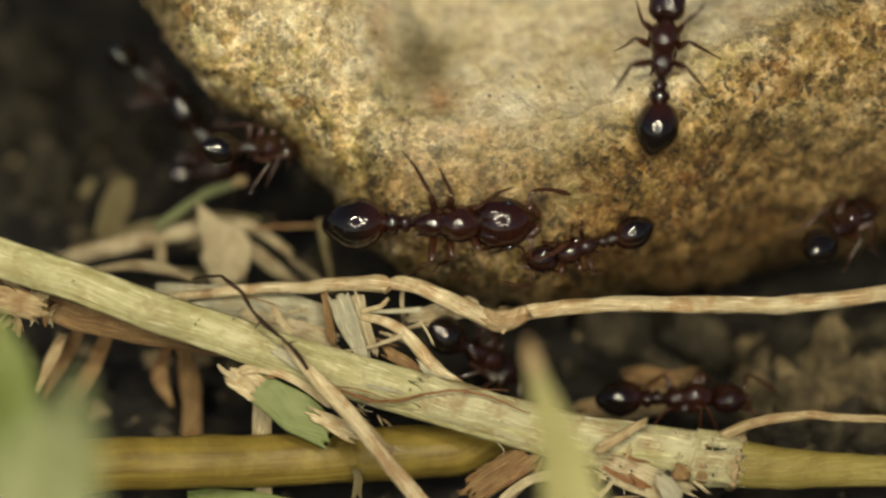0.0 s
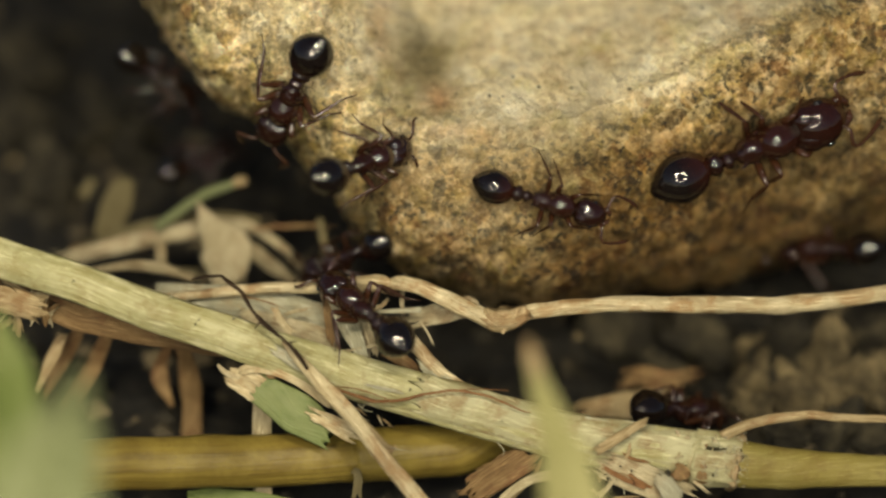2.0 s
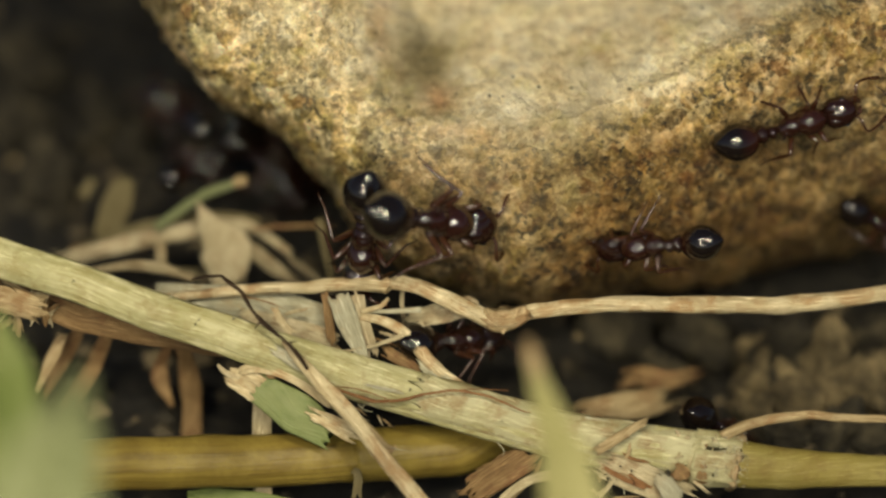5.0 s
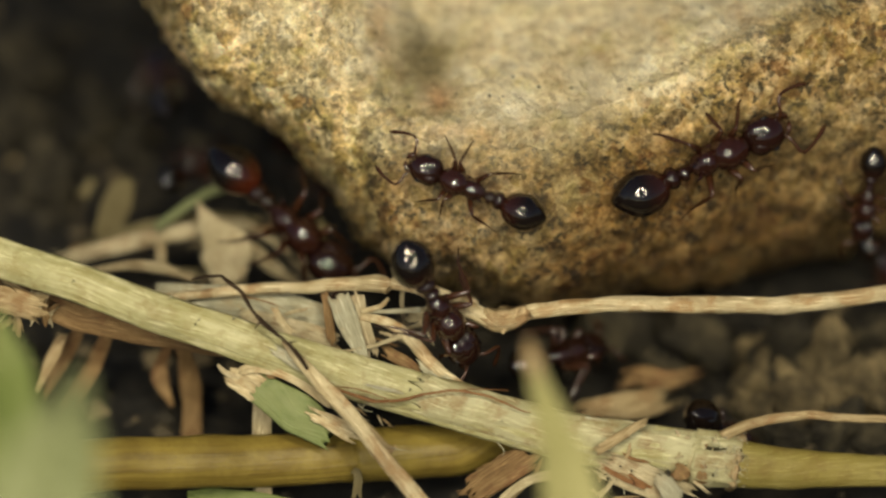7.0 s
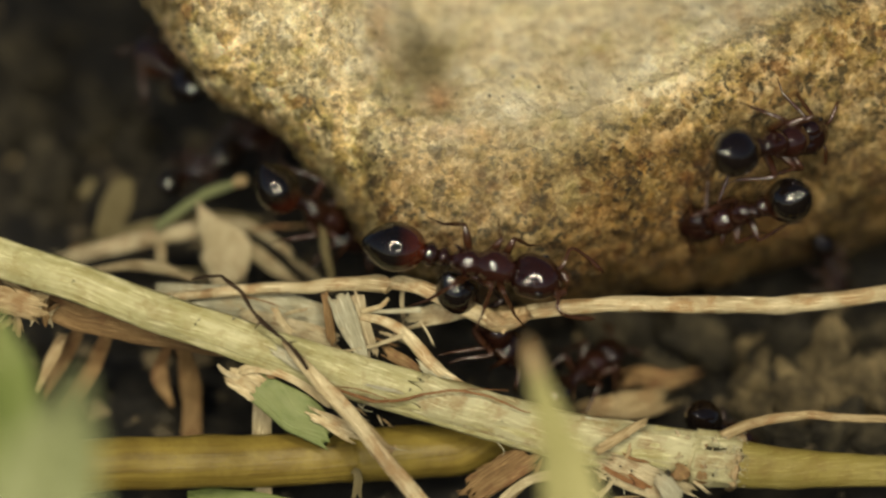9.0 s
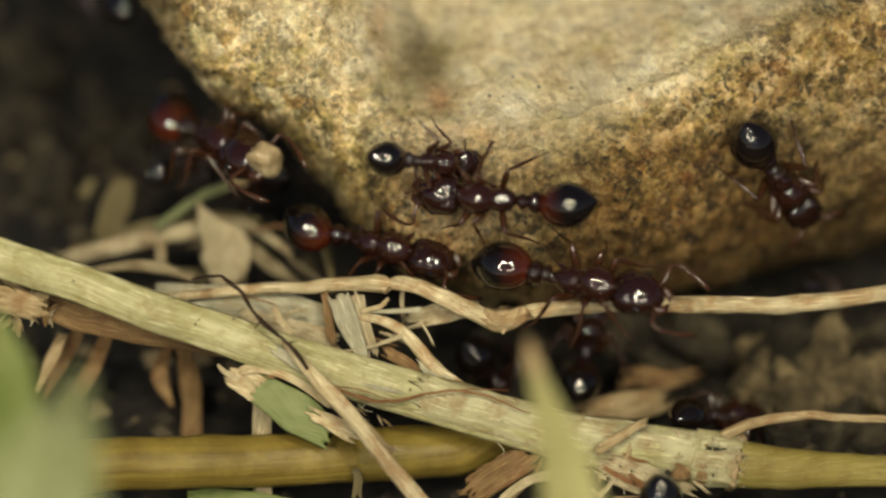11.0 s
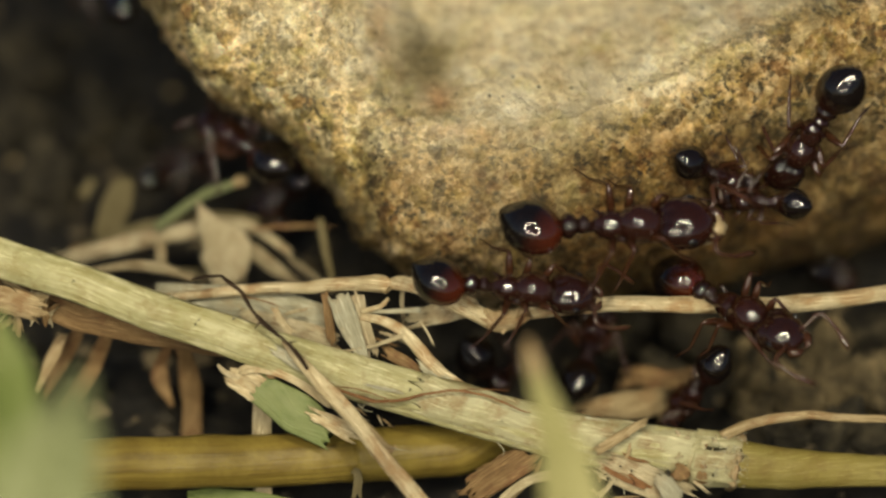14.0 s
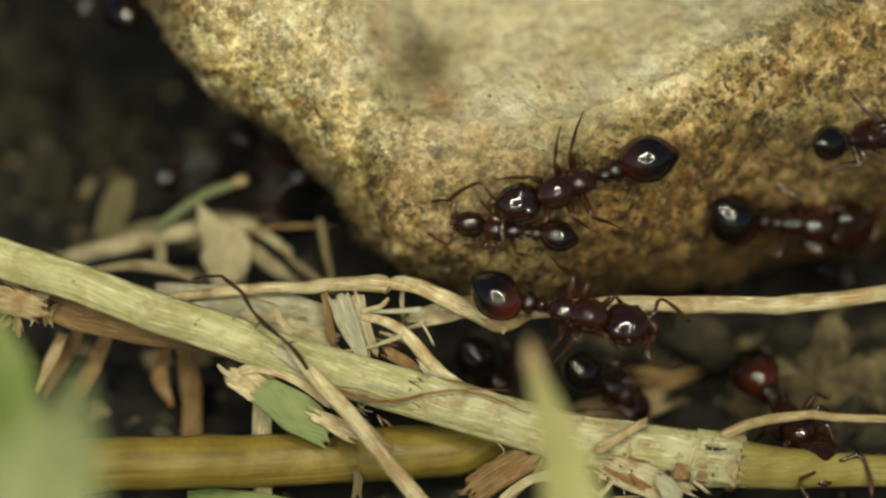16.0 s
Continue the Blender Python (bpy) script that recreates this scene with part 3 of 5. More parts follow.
blade("root", [(285, 527, -1.6), (380, 518, -1.5), (450, 513, -1.4), (560, 506, -1.2), (640, 501, -.95), (672, 503, -.85), (688, 512, -.8)],
      [.13, .16, .19, .21, .25, .27, .2], ROOT_BARK, "rusty brown broken piece of root", "root", flat=0.9, rough=0.3, ridge=0.08, ragged=0.2, n=90, seed=3)
sweep("knot", [(856, 557, -.3), (878, 566, -.2), (904, 565, -.2), (930, 555, -.3)], [.22, .29, .28, .22], STRAW_TAN, flat=0.95, sides=24, rough=1.1, ridge=0.15, parent=root, seed=3, n=40, ragged=0.2)
sweep("twig", [(890, 568, -.2), (895, 580, -.15), (890, 592, -.1)], [.15, .11, .04], ROOT_BARK, rough=0.3, parent=root, sides=8, seed=5)
def torn(name, pts, width, mat, label, category="straw", **more):
    return tagged(flake(name, pts, width, mat, **more), label, category)


torn("straw", [(270, 515, -2.2), (400, 538, -2), (500, 552, -2), (590, 572, -2)], [.3, .6, .66, .5], STRAW_WHITE, "broad grey pale split straw sheath", fibres=22, fray=0.06, splay=0.0, bulge=.25, seed=20)
torn("straw", [(420, 560, -1.4), (500, 578, -1.3), (600, 610, -1.2)], [.25, .36, .3], STRAW_PALE, "flattened tan straw sheath under the root", fibres=14, fray=0.1, splay=0.05, seed=21)
torn("straw", [(572, 505, -1.0), (580, 560, -.9), (590, 625, -1.0)], [.08, .15, .10], STRAW_BROWN, "short brown torn leaf base", fibres=6, fray=0.5, seed=22)
torn("straw", [(596, 516, -.6), (612, 560, -.4), (630, 605, -.25), (652, 650, -.1)], [.32, .36, .26, .09], STRAW_WHITE, "whitish fibrous straw flake leaning on the root", fibres=8, fray=0.18, splay=.05, seed=23)
torn("straw", [(628, 512, -.7), (640, 560, -.6), (662, 640, -.5)], [.18, .2, .18], STRAW_PALE, "narrow tan fibre strip", fibres=6, fray=0.3, seed=24)
blade("straw", [(638, 562, -.6), (690, 574, -.5), (735, 610, -.4), (775, 655, -.3), (830, 690, -.3)], [.12, .17, .2, .2, .12], ROOT_BARK, "thin pale curved dry straw", "straw", flat=0.6, rough=0.2, ridge=0.1)
blade("straw", [(688, 530, -.7), (672, 545, -.6), (640, 552, -.6)], [.05, .08, .1], ROOT_BARK, "thin forked side root", "root", flat=0.8, rough=0.3)
blade("straw", [(720, 592, -.4), (690, 602, -.35), (650, 616, -.3), (606, 622, -.2)], [.08, .08, .06, .03], STRAW_PALE, "thin bent straw twig", "straw", flat=0.8, rough=0.3)
blade("straw", [(640, 553, -.7), (690, 552, -.7), (745, 548, -.8)], [.05, .08, .1], STRAW_WHITE, "thin pale straw twig", "straw", flat=0.7, rough=0.2)
torn("straw", [(672, 615, -.8), (712, 640, -.7), (752, 672, -.6)], [.14, .22, .15], STRAW_BROWN, "reddish brown torn leaf strip", fibres=7, fray=0.4, seed=25)
torn("straw", [(738, 632, -.4), (768, 662, -.25), (812, 700, -.1)], [.1, .26, .12], STRAW_WHITE, "whitish papery scrap beside the root", fibres=9, fray=0.45, seed=26)
torn("straw", [(712, 572, -1.6), (780, 552, -1.5), (850, 540, -1.4)], [.2, .36, .22], STRAW_PALE, "beige dry leaf scrap behind the root", fibres=11, fray=0.35, seed=27)
torn("straw", [(480, 540, -.3), (500, 572, 0), (522, 594, .1)], [.07, .12, .10], ROOT_BARK, "small cream splinter of straw", fibres=4, fray=0.3, seed=28)

rootlet = blade("rootlet", [(340, 494, -.6), (388, 489, .3), (404, 498, .9), (425, 514, 1.1), (436, 533, 1.2), (452, 556, 1.3), (468, 574, 1.3), (505, 606, 1.4), (520, 619, 1.4), (545, 652, 1.4)],
      [.03, .045, .06, .05, .065, .05, .085, .055, .07, .055], ROOTLET, "thin dark wiry rootlet turning rusty red", "root", flat=1.0, sides=8, rough=0.5, n=70, wob=1.6)
sweep("side_hair", [(463, 568, 1.35), (456, 574, 1.38), (450, 582, 1.38)], [.05, .03, .01], ROOTLET, sides=6, n=8, parent=rootlet)
sweep("side_hair", [(508, 609, 1.42), (516, 606, 1.44), (524, 604, 1.44)], [.04, .03, .01], ROOTLET, sides=6, n=8, parent=rootlet)
sweep("rusty_end", [(536, 640, 1.38), (552, 661, 1.35), (580, 683, 1.15), (612, 697, .95), (660, 710, .86), (700, 709, .84), (735, 702, .86), (790, 693, .88), (850, 697, .85), (885, 708, .82), (915, 722, .8), (940, 730, .78)],
      [.05, .06, .06, .05, .055, .05, .05, .04, .036, .034, .03, .02], ROOTLET_RED, flat=0.7, sides=8, rough=0.5, n=80, parent=rootlet, wob=1.4)
sweep("side_hair", [(580, 684, 1.15), (640, 692, .95), (700, 712, .88)], [.016, .022, .014], ROOTLET_RED, flat=0.8, sides=6, rough=0.4, parent=rootlet)
sweep("side_hair", [(806, 692, .88), (850, 688, .86), (900, 690, .8)], [.014, .02, .01], ROOTLET_RED, flat=0.8, sides=6, rough=0.4, parent=rootlet)

crossing = blade("straw", [(500, 604, .9), (545, 655, 1.3), (592, 706, 1.45), (645, 770, 1.55), (700, 838, 1.6), (770, 920, 1.7)], [.08, .2, .25, .24, .25, .27], ROOT_BARK, "narrow pale straw crossing the thick stem", "straw", flat=0.5, ridge=0.1, rough=0.15)
sweep("split_fibre", [(590, 690, 1.35), (628, 735, 1.4), (668, 775, 1.3), (690, 792, 1.2)], [.08, .11, .1, .05], STRAW_TAN, flat=0.5, ridge=0.1, rough=0.3, parent=crossing)
torn("straw", [(700, 786, .2), (690, 797, .3), (665, 790, .4)], [.06, .12, .1], STRAW_TAN, "tiny frayed husk on the olive stem", fibres=6, fray=0.5, splay=.6, seed=29)
green = blade("leaf", [(440, 676, .2), (470, 694, .25), (520, 727, .2), (582, 770, .1)], [.40, .54, .60, .50], LEAF_TORN, "torn green leaf fragment with dry beige edges", "leaf", ragged=0.5)
flake("torn_tip", [(396, 662, .4), (418, 670, .42), (445, 684, .35), (462, 696, .3)], [.18, .32, .44, .34], ROOT_BARK, fibres=14, fray=0.5, splay=.1, seed=30, parent=green)
sweep("tip_point", [(386, 646, .4), (400, 660, .42), (425, 672, .42)], [.05, .09, .1], STRAW_PALE, flat=0.5, rough=0.3, parent=green)
flake("dry_margin", [(415, 660, .45), (455, 651, .5), (500, 664, .5), (550, 692, .5), (600, 728, .5)], [.1, .17, .12, .13, .08], ROOT_BARK, fibres=6, fray=0.25, seed=31, parent=green)
flake("dry_patch", [(535, 722, .42), (575, 742, .42), (615, 764, .4), (645, 778, .35)], [.1, .22, .26, .15], ROOT_BARK, fibres=10, fray=0.5, seed=32, parent=green)
sweep("brown_spot", [(470, 663, .42), (478, 665, .45), (488, 668, .42)], [.05, .1, .05], STRAW_BROWN, flat=0.3, parent=green, n=8)
soft_leaf = blade("leaf", [(60, 1060, 21), (80, 900, 21.5), (98, 810, 21), (125, 725, 20), (150, 650, 18)], [1.35, 1.33, 1.12, .55, .08], LEAF_PALE, "pale green soft grass leaf close to the lens", "leaf", curl=0.2)
green_blade = blade("leaf", [(-5, 548, 12), (12, 650, 13), (20, 760, 14), (25, 930, 15)], [.08, .55, .85, 1.0], LEAF_GREEN, "upright bright green grass blade", "leaf", curl=0.2)
near_blade = blade("leaf", [(938, 612, 12), (956, 690, 13), (982, 765, 13.5), (1003, 840, 14), (1025, 960, 14.5)], [.10, .30, .50, .72, .95], LEAF_YELLOW, "pale yellow green grass blade tip", "leaf", curl=0.15)
sweep("midrib", [(60, 1060, 21.25), (80, 900, 21.75), (98, 810, 21.2), (125, 725, 20.1), (145, 665, 18.4)], [.14, .13, .11, .07, .03], LEAF_PALE, flat=0.6, sides=8, parent=soft_leaf)
sweep("midrib", [(0, 580, 12.2), (12, 650, 13.1), (20, 760, 14.15), (25, 930, 15.2)], [.03, .06, .09, .1], LEAF_GREEN, flat=0.6, sides=8, parent=green_blade)
sweep("midrib", [(950, 670, 12.85), (982, 765, 13.6), (1003, 840, 14.1), (1025, 960, 14.65)], [.03, .06, .08, .1], LEAF_YELLOW, flat=0.6, sides=8, parent=near_blade)
sweep("dry_tip", [(934, 600, 12), (942, 630, 12.3), (952, 672, 12.8)], [.06, .17, .27], STRAW_TAN, flat=0.14, parent=near_blade)
blade("leaf", [(330, 884, -1), (400, 885, -1), (520, 900, -1)], [.3, .4, .3], LEAF_GREEN, "green leaf under the olive stem", "leaf")

# behind the thick stem
blade("leaf", [(350, 362, -6), (374, 402, -6), (398, 442, -6), (404, 505, -6)], [.05, .46, .80, .55], STRAW_PALE, "crumpled beige dry leaf", "leaf", ragged=0.6)
blade("straw", [(425, 430, -6.3), (455, 450, -6.3), (490, 478, -6.1), (530, 504, -5.8)], [.22, .28, .22, .04], STRAW_BACK, "bent dry beige straw", "straw", flat=0.3)
blade("straw", [(105, 462, -7), (230, 430, -7), (360, 405, -7), (440, 402, -7), (515, 450, -6.8)], [.22, .29, .28, .22, .10], STRAW_PALE, "long flat beige dry straw", "straw", flat=0.25)
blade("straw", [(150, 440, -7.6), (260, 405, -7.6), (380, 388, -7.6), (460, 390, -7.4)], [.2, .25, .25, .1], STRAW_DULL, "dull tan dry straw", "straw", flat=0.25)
blade("straw", [(165, 478, -4), (230, 470, -4), (290, 476, -4), (345, 495, -4)], [.1, .17, .18, .1], STRAW_BACK, "thin beige dry straw", "straw", flat=0.5)
stalk = blade("straw", [(275, 405, -6.5), (350, 352, -6.5), (425, 322, -6.5)], [.16, .18, .15], LEAF_PALE, "short greenish grass stalk with a dry tip", "straw", flat=0.8)
sweep("dry_tip", [(414, 326, -6.45), (428, 321, -6.45), (438, 319, -6.5)], [.15, .2, .14], STRAW_TAN, rough=0.2, parent=stalk)
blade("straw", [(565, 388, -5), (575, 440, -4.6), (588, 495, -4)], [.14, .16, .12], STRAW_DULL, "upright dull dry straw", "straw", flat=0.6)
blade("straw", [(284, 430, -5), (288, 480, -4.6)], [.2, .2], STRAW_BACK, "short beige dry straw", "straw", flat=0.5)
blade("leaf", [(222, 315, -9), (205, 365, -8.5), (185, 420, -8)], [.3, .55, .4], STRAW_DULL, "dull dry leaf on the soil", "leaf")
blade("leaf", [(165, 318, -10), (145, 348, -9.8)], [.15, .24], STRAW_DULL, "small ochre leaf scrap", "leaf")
blade("straw", [(-60, 510, -.6), (40, 530, -.5), (150, 566, -.8), (270, 592, -1), (400, 622, -1)], [.4, .45, .42, .36, .2], STRAW_BROWN, "brown dry leaf sheath under the thick stem", "straw", flat=0.25)
torn("husk", [(-30, 520, .1), (20, 532, .4), (60, 545, .4), (88, 552, .3)], [.4, .45, .4, .3], STRAW_TAN, "torn crumpled tan husk beside the stem", "husk", fibres=16, fray=0.5, splay=.5, bulge=.3, seed=33)
torn("husk", [(60, 512, .4), (55, 545, .5), (44, 578, .4)], [.2, .32, .1], STRAW_PALE, "ragged pale husk tip", "husk", fibres=9, fray=0.5, splay=.4, seed=34)
for pts, wd, mat, lab in (
        ([(140, 585, -3), (112, 635, -4), (80, 700, -4)], [.2, .28, .12], STRAW_BROWN, "hanging brown dry leaf"),
        ([(112, 590, -2.6), (90, 640, -2.6), (66, 690, -2.4)], [.15, .2, .1], STRAW_TAN, "hanging tan dry leaf"),
        ([(190, 590, -3), (165, 650, -4), (120, 720, -4)], [.2, .28, .2], STRAW_BROWN, "hanging tan dry leaf"),
        ([(300, 605, -3), (288, 640, -4), (284, 672, -4.2), (305, 718, -4.2)], [.16, .2, .26, .08], STRAW_BROWN, "hanging tan dry leaf"),
        ([(318, 605, -3), (334, 660, -4), (340, 720, -4.4), (338, 775, -4.4)], [.22, .32, .34, .36], STRAW_BROWN, "hanging red-brown dry leaf"),
        ([(466, 690, -.9), (464, 790, -1.2), (466, 900, -1.2)], [.3, .33, .3], STRAW_PALE, "upright pale dry stalk")):
    blade("leaf" if "leaf" in lab else "straw", pts, wd, mat, lab, "leaf" if "leaf" in lab else "straw", flat=0.25, ragged=0.2)

# right side
blade("straw", [(1278, 775, .2), (1340, 748, .1), (1420, 737, 0), (1500, 739, 0), (1640, 748, -.2)], [.19, .17, .15, .14, .12], STRAW_TAN, "thin rusty stalk springing from the joint", "straw", flat=0.9)
torn("leaf", [(990, 735, -4.6), (1060, 722, -4.8), (1130, 716, -5.0), (1210, 700, -5.2)], [.12, .38, .48, .26], STRAW_TAN, "curled tan dry leaf lying on the soil", "leaf", fibres=14, fray=0.4, splay=.15, bulge=.25, seed=35)
torn("leaf", [(1085, 680, -5.5), (1130, 664, -5.4), (1190, 672, -5.3), (1262, 654, -5.6)], [.16, .32, .30, .10], STRAW_BROWN, "crumpled orange brown dry leaf on the soil", "leaf", fibres=12, fray=0.7, splay=.3, bulge=.2, seed=36)
torn("leaf", [(815, 888, -.2), (870, 846, -.2), (915, 820, -.2), (962, 790, -.3)], [.3, .46, .46, .2], STRAW_BROWN, "brown papery dry leaf", "leaf", fibres=15, fray=0.4, bulge=.2, seed=37)
torn("straw", [(870, 900, .2), (915, 864, .2), (950, 846, .2), (1000, 836, .2)], [.1, .14, .16, .1], STRAW_PALE, "pale curled fibre strip", fibres=5, fray=0.3, seed=38)
blade("straw", [(1055, 800, .9), (1095, 775, 1.0), (1135, 752, .9)], [.14, .17, .12], STRAW_TAN, "thin pinkish shred on the stem", "straw", flat=0.4, rough=.3, ragged=.3)
torn("sheath", [(1045, 812, .7), (1100, 835, .6), (1160, 858, .5), (1230, 890, .4)], [.25, .46, .5, .35], STRAW_PALE, "peeling pale papery sheath under the stem", "straw", fibres=22, fray=0.5, splay=.3, bulge=.2, seed=39)
torn("straw", [(1160, 835, .9), (1180, 862, 1.0), (1200, 895, .9)], [.12, .3, .26], STRAW_WHITE, "whitish papery scrap under the stem", fibres=9, fray=0.35, bulge=.15, seed=40)
torn("straw", [(1186, 828, .7), (1205, 838, .75), (1216, 852, .7)], [.2, .26, .15], STRAW_BROWN, "small rusty brown scrap", fibres=9, fray=0.5, seed=41)
torn("straw", [(1060, 822, .85), (1100, 846, .9), (1150, 868, .85)], [.05, .09, .05], ROOTLET_RED, "orange brown dry thread", fibres=3, fray=0.3, seed=42)
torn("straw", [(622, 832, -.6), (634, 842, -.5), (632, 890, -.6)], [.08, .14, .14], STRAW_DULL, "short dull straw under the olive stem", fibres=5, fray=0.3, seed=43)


def clod(x, y, w, size, seed, mat=CLOD):
    bm = bmesh.new()
    bmesh.ops.create_icosphere(bm, subdivisions=4, radius=size * MM)
    for v in bm.verts:
        q = v.co / MM / size
        k = 1 + 0.75 * noise.noise(q * 1.2 + Vector((seed, 0, 0))) + 0.35 * abs(noise.noise(q * 2.9 + Vector((seed, 3, 0)))) + 0.16 * noise.noise(q * 7.0 + Vector((seed, 5, 0)))
        v.co = Vector((v.co.x * k * 1.25, v.co.y * k, v.co.z * k * 0.7))
    me = bpy.data.meshes.new("soil_clod")
    bm.to_mesh(me)
    bm.free()
    me.materials.append(mat)
    me.polygons.foreach_set("use_smooth", [True] * len(me.polygons))
    ob = new("soil_clod", me)
    ob.location = at(x, y, w)
    ob.rotation_euler = (seed, seed * 2, seed * 3)
    return tagged(ob, "dark brown crumbly soil clod on the ground" if mat is CLOD else "ochre brown crumbly soil clod on the ground", "soil clod", "soil clods")


for i, (x, y, size) in enumerate(((1400, 625, 1.5), (1470, 650, 1.2), (1550, 620, 1.3), (1520, 690, 1.1), (1340, 670, .9), (1430, 700, .9), (1090, 590, 1.0), (1170, 680, .8), (1240, 600, .9), (1480, 760, .8), (1390, 775, .6), (1550, 770, .8), (1335, 632, .7), (1395, 690, .8), (1440, 668, .7), (1470, 712, .7), (1540, 700, .9), (1330, 720, .6), (60, 120, 1.3), (180, 220, 1.0), (90, 330, 1.2), (230, 260, .8), (30, 230, 1.0))):
    clod(x, y, ground_w(x, y) + 0.2, size, i + 1.3, CLOD_PALE if x > 1300 and 628 < y < 725 else CLOD)


# torn fibres and shreds, each lying on or between the stems
def shreds(count, box, w, long, half, angle, mats, seed):
    rng = random.Random(seed)
    for i in range(count):
        x, y = rng.uniform(box[0], box[2]), rng.uniform(box[1], box[3])
        a = radians(rng.gauss(angle[0], angle[1]))
        reach = rng.uniform(*long)
        bend = rng.uniform(-0.13, 0.13) * reach
        dx, dy = math.cos(a) * reach, math.sin(a) * reach
        lift = rng.uniform(*w)
        pts = [(x - dx / 2, y - dy / 2, lift - 0.2), (x - dy / reach * bend * 0.5, y + dx / reach * bend * 0.5, lift), (x + dx / 2, y + dy / 2, lift - rng.uniform(0, 0.4))]
        h = rng.uniform(*half)
        tagged(flake("straw_shred", pts, [h * rng.uniform(.5, 1), h, h * rng.uniform(.3, .8)], rng.choice(mats), fibres=rng.choice((2, 3, 4, 5)), fray=0.6, splay=rng.uniform(.1, .7), seed=seed * 50 + i),
               "short torn shred of dry grass fibre", "straw", "straw shreds")


shreds(12, (430, 530, 720, 640), (-1.6, -.6), (40, 130), (.02, .07), (20, 40), [STRAW_PALE, STRAW_TAN, STRAW_WHITE, STRAW_BROWN], 11)
shreds(6, (660, 580, 780, 680), (-1.2, -.4), (40, 100), (.02, .07), (38, 25), [STRAW_PALE, STRAW_BROWN], 12)
shreds(22, (1050, 805, 1240, 880), (.1, .9), (25, 90), (.02, .08), (30, 45), [STRAW_WHITE, STRAW_TAN, ROOTLET_RED, STRAW_PALE], 13)
shreds(10, (830, 810, 960, 885), (-.6, .1), (50, 120), (.03, .10), (-38, 15), [STRAW_BROWN, STRAW_TAN, STRAW_BROWN], 14)
shreds(14, (-10, 505, 110, 575), (-.6, .5), (30, 80), (.04, .12), (30, 60), [STRAW_TAN, STRAW_BROWN, STRAW_PALE], 15)
shreds(7, (600, 700, 720, 790), (-.4, .4), (20, 60), (.015, .04), (40, 40), [STRAW_PALE, STRAW_TAN], 16)
shreds(10, (90, 400, 560, 500), (-8, -6), (60, 200), (.05, .12), (-8, 35), [STRAW_DULL, STRAW_BACK, STRAW_BROWN], 17)


def speck(x, y, w, size, seed):
    ob = clod(x, y, w, size * 0.65, seed)
    ob.name = "soil_speck"
    return tagged(ob, "tiny black soil speck on the straw", "soil speck", "soil specks")


for i, (x, y, w, size) in enumerate(((1182, 838, 1.0, .12), (1076, 848, 1.0, .06), (1118, 834, .95, .05), (1122, 856, 1.0, .05), (1098, 826, .95, .045), (1262, 842, .7, .04), (346, 574, 1.0, .045), (352, 566, 1.0, .03), (726, 690, .75, .05), (130, 498, 1.45, .04), (888, 745, .72, .035), (1096, 776, .72, .03))):
    speck(x, y, w, size, i + 40.3)


def grit():
    """Small stones and crumbs strewn over the soil."""
    rng = random.Random(5)
    verts, faces = [], []
    for _ in range(1500):
        x, y = rng.uniform(-22, 22), rng.uniform(-14, 30)
        r = 0.12 + 0.5 * rng.random() ** 3
        z = ground_height(x, y) + r * 0.25
        first = len(verts)
        for (a, b, c) in ((1, 0, 0), (0, 1, 0), (-1, 0, 0), (0, -1, 0), (0, 0, 1), (0, 0, -1)):
            k = rng.uniform(.7, 1.3) * r
            verts.append(((x + (a * .9 + b * .3) * k) * MM, (y + (b * .9 - a * .3) * k) * MM, (z + c * k * .7) * MM))
        faces += [tuple(first + i for i in f) for f in ((0, 1, 4), (1, 2, 4), (2, 3, 4), (3, 0, 4), (1, 0, 5), (2, 1, 5), (3, 2, 5), (0, 3, 5))]
    return tagged(new("grit", mesh_of("grit", verts, faces, GRIT, smooth=False)), "scattered brown soil grit and sand grains", "grit", kind="stuff")


grit()


for i, pts in enumerate(([(412, 566, .6), (424, 556, .7), (440, 548, .7)], [(640, 722, .5), (652, 712, .6), (666, 714, .6)], [(634, 716, .5), (644, 726, .6), (660, 728, .6)], [(648, 700, .6), (654, 716, .7), (672, 722, .6)],
                         [(690, 792, .9), (706, 797, .95), (722, 800, .9)], [(880, 782, .3), (893, 796, .4), (890, 806, .4)], [(930, 775, .3), (915, 786, .35), (905, 790, .3)], [(300, 530, 1.0), (306, 520, 1.1), (318, 516, 1.1)])):
    tagged(sweep("straw_hair", pts, [.02, .016, .006], STRAW_WHITE, sides=6, n=10, seed=i), "fine pale plant hair by the stem", "plant hair", "plant hairs")


